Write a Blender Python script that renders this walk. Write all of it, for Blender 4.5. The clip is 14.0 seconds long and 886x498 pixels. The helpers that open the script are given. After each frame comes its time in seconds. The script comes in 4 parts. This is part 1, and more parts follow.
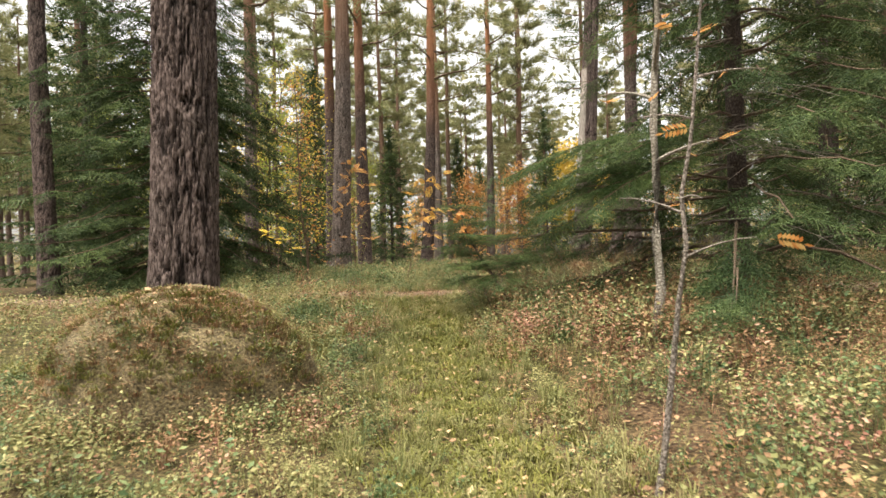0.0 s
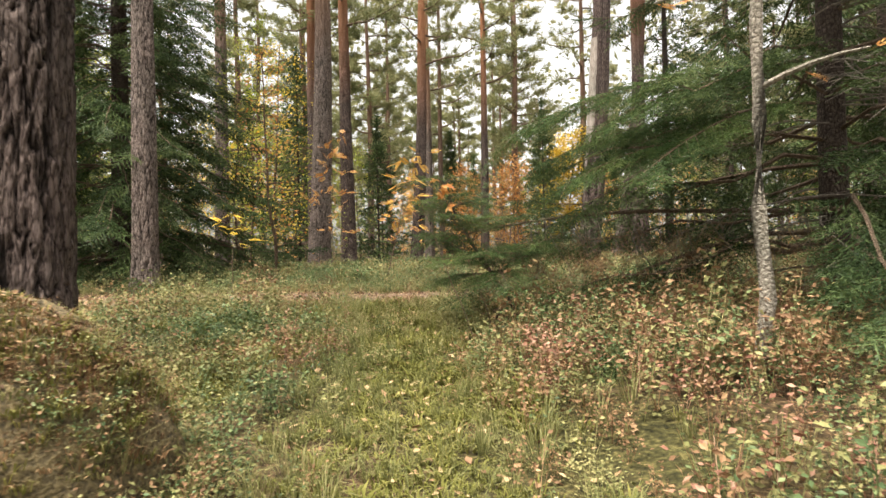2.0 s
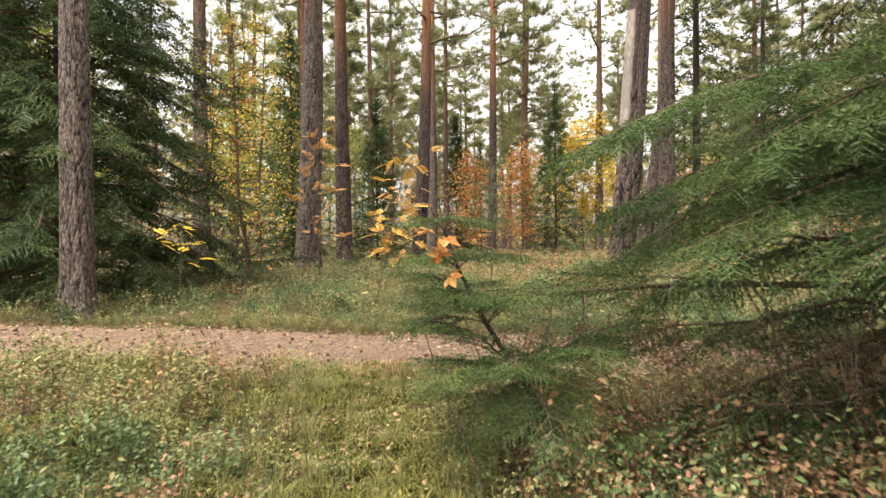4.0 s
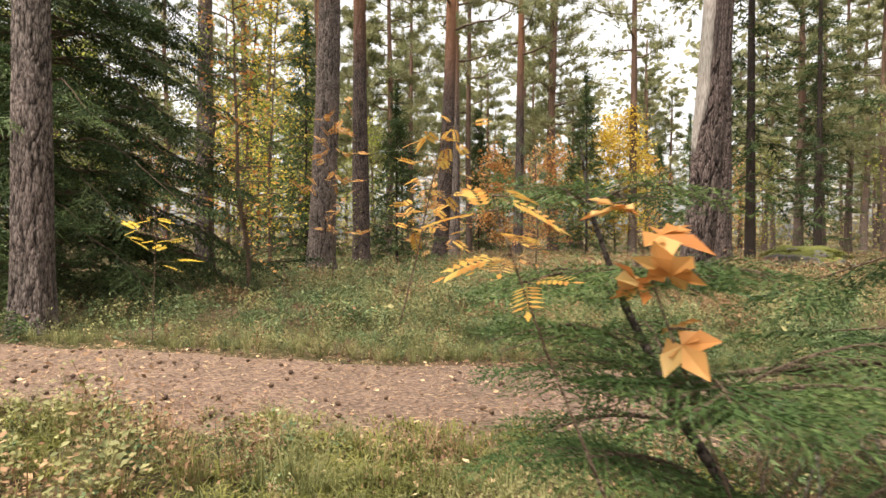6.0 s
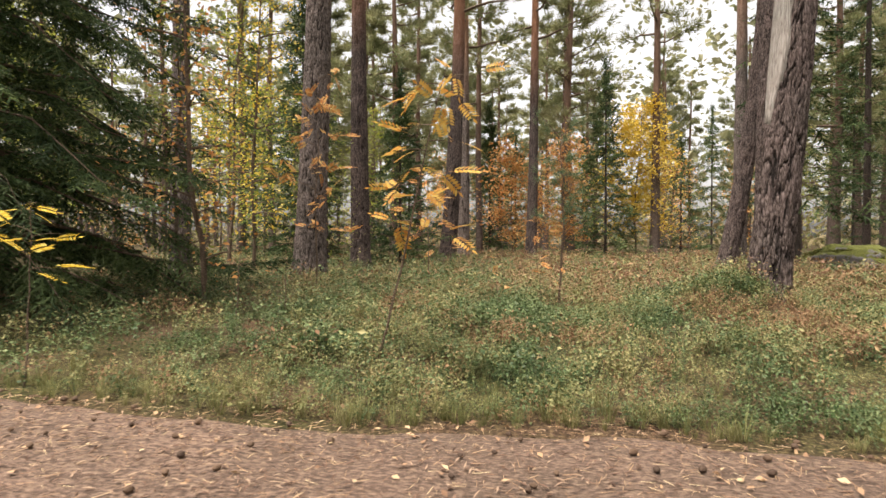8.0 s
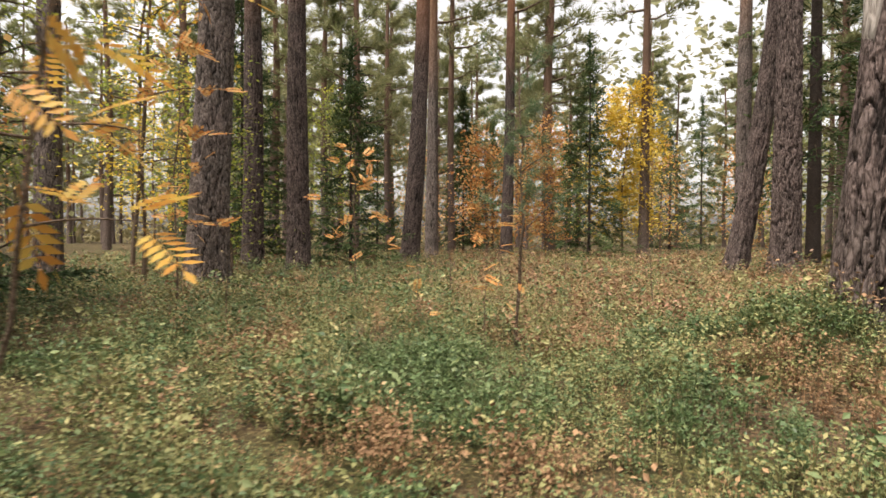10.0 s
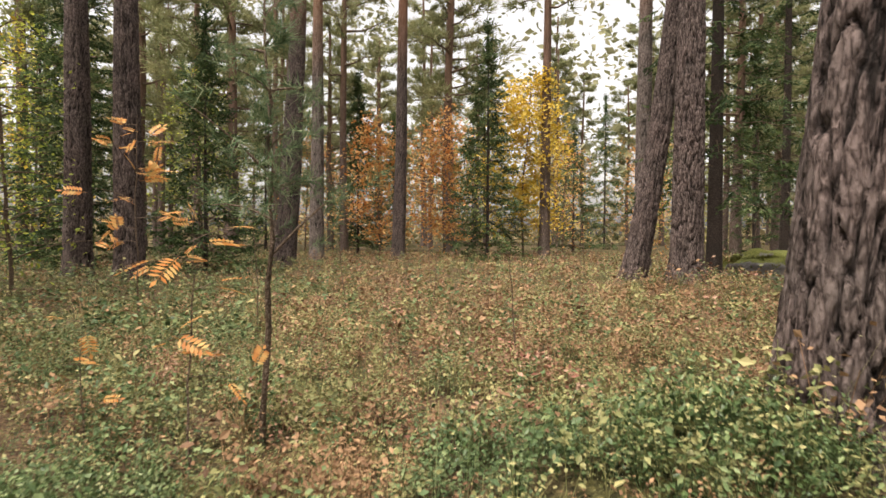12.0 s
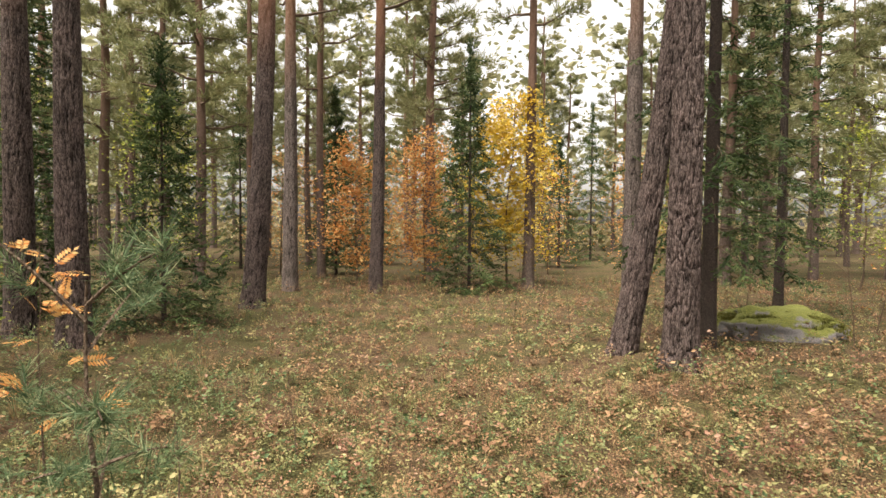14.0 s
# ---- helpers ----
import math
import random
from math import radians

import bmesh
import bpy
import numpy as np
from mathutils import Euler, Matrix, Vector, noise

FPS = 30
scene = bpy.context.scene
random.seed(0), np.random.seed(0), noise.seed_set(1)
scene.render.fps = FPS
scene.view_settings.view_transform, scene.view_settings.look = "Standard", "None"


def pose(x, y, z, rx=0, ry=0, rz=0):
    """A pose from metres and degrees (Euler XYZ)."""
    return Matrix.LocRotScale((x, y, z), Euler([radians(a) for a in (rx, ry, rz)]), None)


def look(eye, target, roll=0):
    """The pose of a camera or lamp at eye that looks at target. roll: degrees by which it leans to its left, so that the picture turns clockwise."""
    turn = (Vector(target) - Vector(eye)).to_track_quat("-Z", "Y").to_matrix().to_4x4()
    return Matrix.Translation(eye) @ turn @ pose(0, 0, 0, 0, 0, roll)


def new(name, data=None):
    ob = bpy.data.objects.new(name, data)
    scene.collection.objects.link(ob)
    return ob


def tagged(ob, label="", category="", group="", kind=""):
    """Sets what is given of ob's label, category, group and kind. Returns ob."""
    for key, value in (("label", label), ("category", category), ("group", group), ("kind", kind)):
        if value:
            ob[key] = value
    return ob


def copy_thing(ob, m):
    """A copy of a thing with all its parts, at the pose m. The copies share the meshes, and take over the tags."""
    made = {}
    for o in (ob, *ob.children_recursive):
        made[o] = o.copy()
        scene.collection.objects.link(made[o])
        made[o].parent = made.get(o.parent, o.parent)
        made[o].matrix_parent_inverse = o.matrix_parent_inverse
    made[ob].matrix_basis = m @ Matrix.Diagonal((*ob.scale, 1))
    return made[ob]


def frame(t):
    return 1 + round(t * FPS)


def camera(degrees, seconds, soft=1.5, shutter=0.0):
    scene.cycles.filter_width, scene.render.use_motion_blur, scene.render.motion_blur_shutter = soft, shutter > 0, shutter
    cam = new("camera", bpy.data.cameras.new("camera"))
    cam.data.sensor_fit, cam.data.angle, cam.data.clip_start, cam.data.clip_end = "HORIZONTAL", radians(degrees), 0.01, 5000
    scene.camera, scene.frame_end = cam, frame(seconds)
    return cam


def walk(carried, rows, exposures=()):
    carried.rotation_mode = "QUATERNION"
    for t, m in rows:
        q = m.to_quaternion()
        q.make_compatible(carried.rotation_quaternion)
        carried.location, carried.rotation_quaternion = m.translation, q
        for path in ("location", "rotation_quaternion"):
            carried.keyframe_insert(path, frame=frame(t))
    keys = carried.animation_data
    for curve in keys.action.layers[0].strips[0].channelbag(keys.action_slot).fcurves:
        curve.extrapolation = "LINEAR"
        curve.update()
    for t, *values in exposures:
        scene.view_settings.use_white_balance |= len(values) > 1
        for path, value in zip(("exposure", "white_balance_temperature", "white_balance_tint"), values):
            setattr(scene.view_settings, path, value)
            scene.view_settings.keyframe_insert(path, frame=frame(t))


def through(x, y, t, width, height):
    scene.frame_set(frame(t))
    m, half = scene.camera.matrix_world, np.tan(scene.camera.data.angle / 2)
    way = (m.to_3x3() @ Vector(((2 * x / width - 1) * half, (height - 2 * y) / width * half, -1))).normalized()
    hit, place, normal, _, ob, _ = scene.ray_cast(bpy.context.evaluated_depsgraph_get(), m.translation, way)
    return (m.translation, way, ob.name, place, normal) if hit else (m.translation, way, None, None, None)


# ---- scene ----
cam = camera(72.0, 14.0, soft=1.5, shutter=0.25)
# seconds, eye, target, roll
PATH = [
    (0, (0.987, 0.045, 0.367), (0.683, 2.021, 0.395), -1.7),
    (0.5, (0.892, 0.513, 0.346), (0.596, 2.491, 0.374), -1.5),
    (1, (0.816, 0.971, 0.327), (0.522, 2.949, 0.352), -1.6),
    (1.5, (0.794, 1.404, 0.337), (0.507, 3.383, 0.361), -1.4),
    (2, (0.811, 1.84, 0.294), (0.529, 3.819, 0.319), -1.4),
    (2.2, (0.793, 2.017, 0.273), (0.511, 3.997, 0.295), -1.5),
    (4.5, (0.484, 4.208, 0.895), (0.179, 6.185, 0.859), -0.3),
    (5, (0.363, 4.617, 0.848), (0.048, 6.592, 0.815), -0.1),
    (5.5, (0.233, 5.01, 0.833), (-0.105, 6.981, 0.801), -0.1),
    (6, (0.046, 5.369, 0.812), (-0.303, 7.338, 0.782), 0.0),
    (6.5, (-0.1, 5.752, 0.787), (-0.469, 7.718, 0.755), -0.4),
    (7, (-0.173, 6.059, 0.819), (-0.557, 8.022, 0.786), 0.0),
    (9.5, (-0.175, 9.362, 0.762), (-0.543, 11.328, 0.725), 0.0),
    (10, (0.022, 10.005, 0.802), (-0.311, 11.976, 0.762), 0.2),
    (10.5, (0.258, 10.589, 0.795), (-0.016, 12.569, 0.754), 0.0),
    (11, (0.48, 11.113, 0.79), (0.302, 13.105, 0.746), 0.2),
    (11.5, (0.64, 11.614, 0.819), (0.536, 13.611, 0.774), 0.2),
    (12, (0.702, 12.077, 0.936), (0.641, 14.075, 0.887), 0.3),
    (12.5, (0.689, 12.456, 1.14), (0.66, 14.455, 1.091), 0.4),
    (13.5, (0.845, 13.052, 2.167), (0.83, 15.05, 2.08), 0.6),
    (14, (0.876, 13.047, 2.318), (0.86, 15.045, 2.229), 0.4),
]
walk(cam, [(t, look(eye, target, roll)) for t, eye, target, roll in PATH],
     [(0, 1.77, 7200, 9), (5, 1.9, 7150, 10), (7, 1.6, 7000, 12), (11, 1.52, 7100, 12), (12, 1.52, 7100, 13), (13, 1.72, 7200, 12), (14, 1.72, 7250, 12)])
from math import sin, cos, pi, tau, exp

RNG = np.random.default_rng(11)


def ease(a, b, v):
    u = min(1.0, max(0.0, (v - a) / (b - a)))
    return u * u * (3 - 2 * u)


# ---- sky and light ----
world = bpy.data.worlds.new("overcast")
scene.world = world
world.use_nodes = True
wn, wl = world.node_tree.nodes, world.node_tree.links
sky = wn.new("ShaderNodeTexSky")
sky.sky_type, sky.sun_disc = "NISHITA", False
sky.sun_elevation, sky.sun_rotation = radians(70), radians(215)
sky.air_density, sky.dust_density, sky.ozone_density = 1.0, 4.0, 1.0
pale = wn.new("ShaderNodeHueSaturation")
pale.inputs["Saturation"].default_value = 0.18
wl.new(sky.outputs[0], pale.inputs["Color"])
wl.new(pale.outputs[0], wn["Background"].inputs[0])
wn["Background"].inputs[1].default_value = 0.115
sun = new("sun", bpy.data.lights.new("sun", "SUN"))
sun.data.energy, sun.data.angle, sun.data.color = 2.6, radians(30), (1.0, 0.96, 0.9)
sun.matrix_world = look((0, 0, 0), (0.196, 0.28, -0.94))


# ---- materials ----
def shader(name):
    m = bpy.data.materials.new(name)
    m.use_nodes = True
    nt = m.node_tree
    return m, nt.nodes, nt.links, nt.nodes["Principled BSDF"]


def tex(n, l, kind, scale, coord=None, **inputs):
    t = n.new(kind)
    t.inputs["Scale"].default_value = scale
    for k, v in inputs.items():
        t.inputs[k].default_value = v
    if coord is not None:
        l.new(coord, t.inputs["Vector"])
    return t


def ramp(n, l, source, stops):
    r = n.new("ShaderNodeValToRGB")
    r.color_ramp.elements[0].position, r.color_ramp.elements[0].color = stops[0][0], (*stops[0][1], 1)
    r.color_ramp.elements[1].position, r.color_ramp.elements[1].color = stops[-1][0], (*stops[-1][1], 1)
    for p, c in stops[1:-1]:
        r.color_ramp.elements.new(p).color = (*c, 1)
    l.new(source, r.inputs[0])
    return r


def bump(n, l, b, height, strength, distance):
    u = n.new("ShaderNodeBump")
    u.inputs["Strength"].default_value, u.inputs["Distance"].default_value = strength, distance
    l.new(height, u.inputs["Height"])
    l.new(u.outputs[0], b.inputs["Normal"])


def bark_material(name, dark, mid, light, high=None, z0=4.0, z1=9.0, stretch=0.28, scale=22.0, plates=False):
    m, n, l, b = shader(name)
    tc = n.new("ShaderNodeTexCoord")
    mp = n.new("ShaderNodeMapping")
    mp.inputs["Scale"].default_value = (1, 1, stretch)
    l.new(tc.outputs["Object"], mp.inputs[0])
    v = tex(n, l, "ShaderNodeTexVoronoi", scale, mp.outputs[0])
    v.feature = "DISTANCE_TO_EDGE"
    f = tex(n, l, "ShaderNodeTexNoise", scale * 3, mp.outputs[0], Detail=6.0)
    g = tex(n, l, "ShaderNodeTexNoise", 2.2, tc.outputs["Object"], Detail=3.0)
    add = n.new("ShaderNodeMath")
    add.operation = "MULTIPLY_ADD"
    l.new(v.outputs["Distance"], add.inputs[0])
    add.inputs[1].default_value = 1.3
    l.new(f.outputs["Fac"], add.inputs[2])
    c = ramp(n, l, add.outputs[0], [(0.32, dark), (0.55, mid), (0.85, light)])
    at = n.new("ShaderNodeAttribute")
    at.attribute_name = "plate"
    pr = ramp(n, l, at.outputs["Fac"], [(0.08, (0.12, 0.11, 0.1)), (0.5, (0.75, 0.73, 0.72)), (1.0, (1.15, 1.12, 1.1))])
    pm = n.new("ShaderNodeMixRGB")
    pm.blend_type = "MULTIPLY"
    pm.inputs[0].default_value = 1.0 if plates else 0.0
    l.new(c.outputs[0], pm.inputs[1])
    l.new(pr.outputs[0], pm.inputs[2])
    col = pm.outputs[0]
    if high:
        sep = n.new("ShaderNodeSeparateXYZ")
        l.new(tc.outputs["Object"], sep.inputs[0])
        mr = n.new("ShaderNodeMapRange")
        mr.inputs[1].default_value, mr.inputs[2].default_value = z0, z1
        l.new(sep.outputs["Z"], mr.inputs[0])
        mx = n.new("ShaderNodeMixRGB")
        l.new(mr.outputs[0], mx.inputs[0])
        l.new(col, mx.inputs[1])
        hr = ramp(n, l, f.outputs["Fac"], [(0.3, tuple(k * 0.6 for k in high)), (0.7, high)])
        l.new(hr.outputs[0], mx.inputs[2])
        col = mx.outputs[0]
    tint = n.new("ShaderNodeMixRGB")
    tint.blend_type = "MULTIPLY"
    tint.inputs[0].default_value = 0.5
    l.new(col, tint.inputs[1])
    gr = ramp(n, l, g.outputs["Fac"], [(0.3, (0.6, 0.62, 0.6)), (0.7, (1.1, 1.0, 1.0))])
    l.new(gr.outputs[0], tint.inputs[2])
    l.new(tint.outputs[0], b.inputs["Base Color"])
    b.inputs["Roughness"].default_value = 0.9
    b.inputs["Specular IOR Level"].default_value = 0.2
    bump(n, l, b, add.outputs[0], 0.8, 0.02)
    return m


def leaf_material(name, stops, rough=0.55, through=0.35, patch=0.0):
    m, n, l, b = shader(name)
    geo = n.new("ShaderNodeNewGeometry")
    src = geo.outputs["Random Per Island"]
    if patch:
        tc = n.new("ShaderNodeTexCoord")
        w = tex(n, l, "ShaderNodeTexNoise", patch, tc.outputs["Object"], Detail=2.0)
        mr = n.new("ShaderNodeMapRange")
        mr.inputs[1].default_value, mr.inputs[2].default_value = 0.3, 0.7
        l.new(w.outputs["Fac"], mr.inputs[0])
        mx = n.new("ShaderNodeMath")
        mx.operation = "MULTIPLY_ADD"
        l.new(src, mx.inputs[0])
        mx.inputs[1].default_value = 0.5
        hf = n.new("ShaderNodeMath")
        hf.operation = "MULTIPLY"
        hf.inputs[1].default_value = 0.5
        l.new(mr.outputs[0], hf.inputs[0])
        l.new(hf.outputs[0], mx.inputs[2])
        src = mx.outputs[0]
    c = ramp(n, l, src, stops)
    l.new(c.outputs[0], b.inputs["Base Color"])
    b.inputs["Roughness"].default_value = rough
    b.inputs["Specular IOR Level"].default_value = 0.16
    tr = n.new("ShaderNodeBsdfTranslucent")
    l.new(c.outputs[0], tr.inputs["Color"])
    mix = n.new("ShaderNodeMixShader")
    mix.inputs[0].default_value = through
    l.new(b.outputs[0], mix.inputs[1])
    l.new(tr.outputs[0], mix.inputs[2])
    l.new(mix.outputs[0], n["Material Output"].inputs["Surface"])
    return m


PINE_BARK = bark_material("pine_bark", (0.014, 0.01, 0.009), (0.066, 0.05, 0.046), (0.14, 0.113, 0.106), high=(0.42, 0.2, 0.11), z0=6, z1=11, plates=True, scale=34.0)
PINE_BARK_FAR = bark_material("pine_bark_slender", (0.03, 0.022, 0.019), (0.1, 0.074, 0.063), (0.18, 0.14, 0.12), high=(0.2, 0.125, 0.09), z0=3, z1=8)
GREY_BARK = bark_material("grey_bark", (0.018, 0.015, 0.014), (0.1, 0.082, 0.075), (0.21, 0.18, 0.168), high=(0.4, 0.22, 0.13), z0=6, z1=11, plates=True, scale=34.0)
SPRUCE_BARK = bark_material("spruce_bark", (0.014, 0.011, 0.01), (0.05, 0.038, 0.032), (0.1, 0.08, 0.07), stretch=0.6, scale=40)
PALE_BARK = bark_material("pale_smooth_bark", (0.08, 0.07, 0.055), (0.2, 0.18, 0.15), (0.31, 0.29, 0.245), stretch=1.2, scale=30)
TWIG = bark_material("twig_bark", (0.05, 0.035, 0.025), (0.12, 0.085, 0.06), (0.2, 0.15, 0.11), stretch=0.6, scale=60)
DEAD_TWIG = bark_material("dead_twig_bark", (0.07, 0.06, 0.05), (0.17, 0.145, 0.125), (0.28, 0.25, 0.22), stretch=0.6, scale=60)
BARE_WOOD = bark_material("bare_wood", (0.16, 0.14, 0.125), (0.28, 0.25, 0.225), (0.38, 0.35, 0.32), stretch=0.12, scale=30)

SPRUCE_LEAF = leaf_material("spruce_needles", [(0.0, (0.012, 0.024, 0.01)), (0.45, (0.045, 0.075, 0.028)), (1.0, (0.17, 0.22, 0.085))], 0.5, 0.3, 1.2)
SPRUCE_BRIGHT = leaf_material("young_spruce_needles", [(0.0, (0.018, 0.04, 0.014)), (0.5, (0.06, 0.105, 0.034)), (1.0, (0.18, 0.225, 0.08))], 0.5, 0.3, 2.6)
DEAD_NEEDLE = leaf_material("dead_spruce_needles", [(0.0, (0.12, 0.08, 0.05)), (0.6, (0.26, 0.18, 0.11)), (1.0, (0.36, 0.28, 0.18))], 0.8, 0.2)
PINE_LEAF = leaf_material("pine_needles", [(0.0, (0.09, 0.11, 0.045)), (0.5, (0.2, 0.21, 0.1)), (1.0, (0.36, 0.33, 0.18))], 0.5, 0.4, 0.5)
YOUNG_PINE_LEAF = leaf_material("young_pine_needles", [(0.0, (0.05, 0.09, 0.045)), (0.6, (0.12, 0.18, 0.09)), (1.0, (0.28, 0.31, 0.17))], 0.5, 0.3)
YELLOW_LEAF = leaf_material("yellow_leaves", [(0.0, (0.5, 0.34, 0.04)), (0.6, (0.68, 0.48, 0.07)), (1.0, (0.7, 0.58, 0.16))], 0.5, 0.45)
GOLD_LEAF = leaf_material("golden_leaves", [(0.0, (0.46, 0.2, 0.05)), (0.5, (0.54, 0.31, 0.07)), (1.0, (0.56, 0.4, 0.11))], 0.5, 0.4)
ORANGE_LEAF = leaf_material("orange_leaves", [(0.0, (0.45, 0.17, 0.05)), (0.5, (0.58, 0.29, 0.1)), (1.0, (0.62, 0.42, 0.17))], 0.5, 0.4)
GREEN_YELLOW = leaf_material("green_yellow_leaves", [(0.0, (0.13, 0.2, 0.04)), (0.5, (0.28, 0.32, 0.06)), (1.0, (0.5, 0.44, 0.08))], 0.5, 0.45, 0.8)
BERRY_GREEN = leaf_material("green_shrub_leaves", [(0.0, (0.018, 0.036, 0.015)), (0.5, (0.085, 0.13, 0.055)), (0.85, (0.21, 0.25, 0.115)), (1.0, (0.36, 0.34, 0.19))], 0.4, 0.15, 1.6)
BERRY_YELLOW = leaf_material("yellowing_shrub_leaves", [(0.0, (0.03, 0.038, 0.015)), (0.4, (0.17, 0.175, 0.07)), (0.8, (0.33, 0.3, 0.14)), (1.0, (0.42, 0.33, 0.17))], 0.5, 0.15, 1.4)
BERRY_TAN = leaf_material("tan_shrub_leaves", [(0.0, (0.04, 0.022, 0.014)), (0.4, (0.19, 0.108, 0.06)), (0.8, (0.36, 0.225, 0.125)), (1.0, (0.4, 0.32, 0.17))], 0.6, 0.15, 1.8)
BERRY_RED = leaf_material("reddish_shrub_leaves", [(0.0, (0.12, 0.045, 0.03)), (0.5, (0.3, 0.15, 0.105)), (1.0, (0.42, 0.28, 0.2))], 0.6, 0.15)
LINGON = leaf_material("lingonberry_leaves", [(0.0, (0.03, 0.055, 0.02)), (0.6, (0.075, 0.115, 0.042)), (1.0, (0.18, 0.22, 0.095))], 0.3, 0.15)
GRASS = leaf_material("grass_blades", [(0.0, (0.08, 0.1, 0.035)), (0.5, (0.2, 0.2, 0.08)), (1.0, (0.38, 0.33, 0.17))], 0.6, 0.2, 1.0)
STRAW = leaf_material("dry_straw", [(0.0, (0.22, 0.14, 0.07)), (0.5, (0.34, 0.24, 0.13)), (1.0, (0.45, 0.36, 0.21))], 0.7, 0.3, 0.9)
LITTER = leaf_material("fallen_leaves", [(0.0, (0.18, 0.1, 0.06)), (0.4, (0.36, 0.22, 0.13)), (0.8, (0.5, 0.34, 0.2)), (1.0, (0.58, 0.46, 0.28))], 0.6, 0.1)
MOSS_TUFT = leaf_material("moss_tufts", [(0.0, (0.06, 0.065, 0.016)), (0.6, (0.17, 0.17, 0.045)), (1.0, (0.32, 0.29, 0.1))], 0.8, 0.2, 1.5)
CONE = leaf_material("pine_cones", [(0.0, (0.06, 0.04, 0.03)), (1.0, (0.14, 0.09, 0.06))], 0.8, 0.0)


def ground_material():
    m, n, l, b = shader("forest_floor")
    tc = n.new("ShaderNodeTexCoord")
    co = tc.outputs["Object"]
    big = tex(n, l, "ShaderNodeTexNoise", 0.9, co, Detail=5.0)
    fine = tex(n, l, "ShaderNodeTexNoise", 38.0, co, Detail=8.0)
    moss = ramp(n, l, fine.outputs["Fac"], [(0.3, (0.013, 0.013, 0.006)), (0.52, (0.05, 0.047, 0.018)), (0.75, (0.15, 0.13, 0.05))])
    dry = ramp(n, l, fine.outputs["Fac"], [(0.3, (0.022, 0.014, 0.01)), (0.5, (0.075, 0.048, 0.028)), (0.75, (0.2, 0.135, 0.075))])
    mx = n.new("ShaderNodeMixRGB")
    br = ramp(n, l, big.outputs["Fac"], [(0.42, (0, 0, 0)), (0.6, (1, 1, 1))])
    l.new(br.outputs[0], mx.inputs[0])
    l.new(moss.outputs[0], mx.inputs[1])
    l.new(dry.outputs[0], mx.inputs[2])
    l.new(mx.outputs[0], b.inputs["Base Color"])
    b.inputs["Roughness"].default_value = 0.95
    b.inputs["Specular IOR Level"].default_value = 0.15
    bump(n, l, b, fine.outputs["Fac"], 0.9, 0.03)
    return m


def path_material():
    m, n, l, b = shader("needle_litter_path")
    tc = n.new("ShaderNodeTexCoord")
    co = tc.outputs["Object"]
    mp = n.new("ShaderNodeMapping")
    mp.inputs["Scale"].default_value = (1.0, 2.2, 1.0)
    mp.inputs["Rotation"].default_value = (0, 0, 0.3)
    l.new(co, mp.inputs[0])
    fine = tex(n, l, "ShaderNodeTexNoise", 26.0, mp.outputs[0], Detail=8.0, Roughness=0.7)
    big = tex(n, l, "ShaderNodeTexNoise", 2.5, co, Detail=4.0)
    c = ramp(n, l, fine.outputs["Fac"], [(0.34, (0.022, 0.013, 0.01)), (0.48, (0.125, 0.08, 0.058)), (0.64, (0.29, 0.205, 0.15))])
    t = n.new("ShaderNodeMixRGB")
    t.blend_type = "MULTIPLY"
    t.inputs[0].default_value = 0.6
    g = ramp(n, l, big.outputs["Fac"], [(0.3, (0.65, 0.62, 0.55)), (0.7, (1.1, 1.02, 0.98))])
    l.new(c.outputs[0], t.inputs[1])
    l.new(g.outputs[0], t.inputs[2])
    l.new(t.outputs[0], b.inputs["Base Color"])
    b.inputs["Roughness"].default_value = 0.95
    bump(n, l, b, fine.outputs["Fac"], 0.9, 0.02)
    return m


def rock_material(name, grey, cover=0.75, moss0=(0.1, 0.12, 0.025), moss1=(0.34, 0.36, 0.07)):
    m, n, l, b = shader(name)
    tc = n.new("ShaderNodeTexCoord")
    co = tc.outputs["Object"]
    f = tex(n, l, "ShaderNodeTexNoise", 9.0, co, Detail=9.0)
    geo = n.new("ShaderNodeNewGeometry")
    sep = n.new("ShaderNodeSeparateXYZ")
    l.new(geo.outputs["Normal"], sep.inputs[0])
    ma = n.new("ShaderNodeMath")
    ma.operation = "MULTIPLY_ADD"
    l.new(f.outputs["Fac"], ma.inputs[0])
    ma.inputs[1].default_value = 0.9
    l.new(sep.outputs["Z"], ma.inputs[2])
    f2 = tex(n, l, "ShaderNodeTexNoise", 60.0, co, Detail=6.0)
    stone = ramp(n, l, f2.outputs["Fac"], [(0.3, tuple(g * 0.5 for g in grey)), (0.7, grey)])
    moss = ramp(n, l, f2.outputs["Fac"], [(0.3, moss0), (0.7, moss1)])
    sh = n.new("ShaderNodeMath")
    sh.operation = "SUBTRACT"
    l.new(ma.outputs[0], sh.inputs[0])
    sh.inputs[1].default_value = cover
    k = ramp(n, l, sh.outputs[0], [(0.0, (0, 0, 0)), (0.2, (1, 1, 1))])
    mx = n.new("ShaderNodeMixRGB")
    l.new(k.outputs[0], mx.inputs[0])
    l.new(stone.outputs[0], mx.inputs[1])
    l.new(moss.outputs[0], mx.inputs[2])
    l.new(mx.outputs[0], b.inputs["Base Color"])
    b.inputs["Roughness"].default_value = 0.95
    bump(n, l, b, f2.outputs["Fac"], 0.8, 0.03)
    return m


GROUND_MAT, PATH_MAT = ground_material(), path_material()


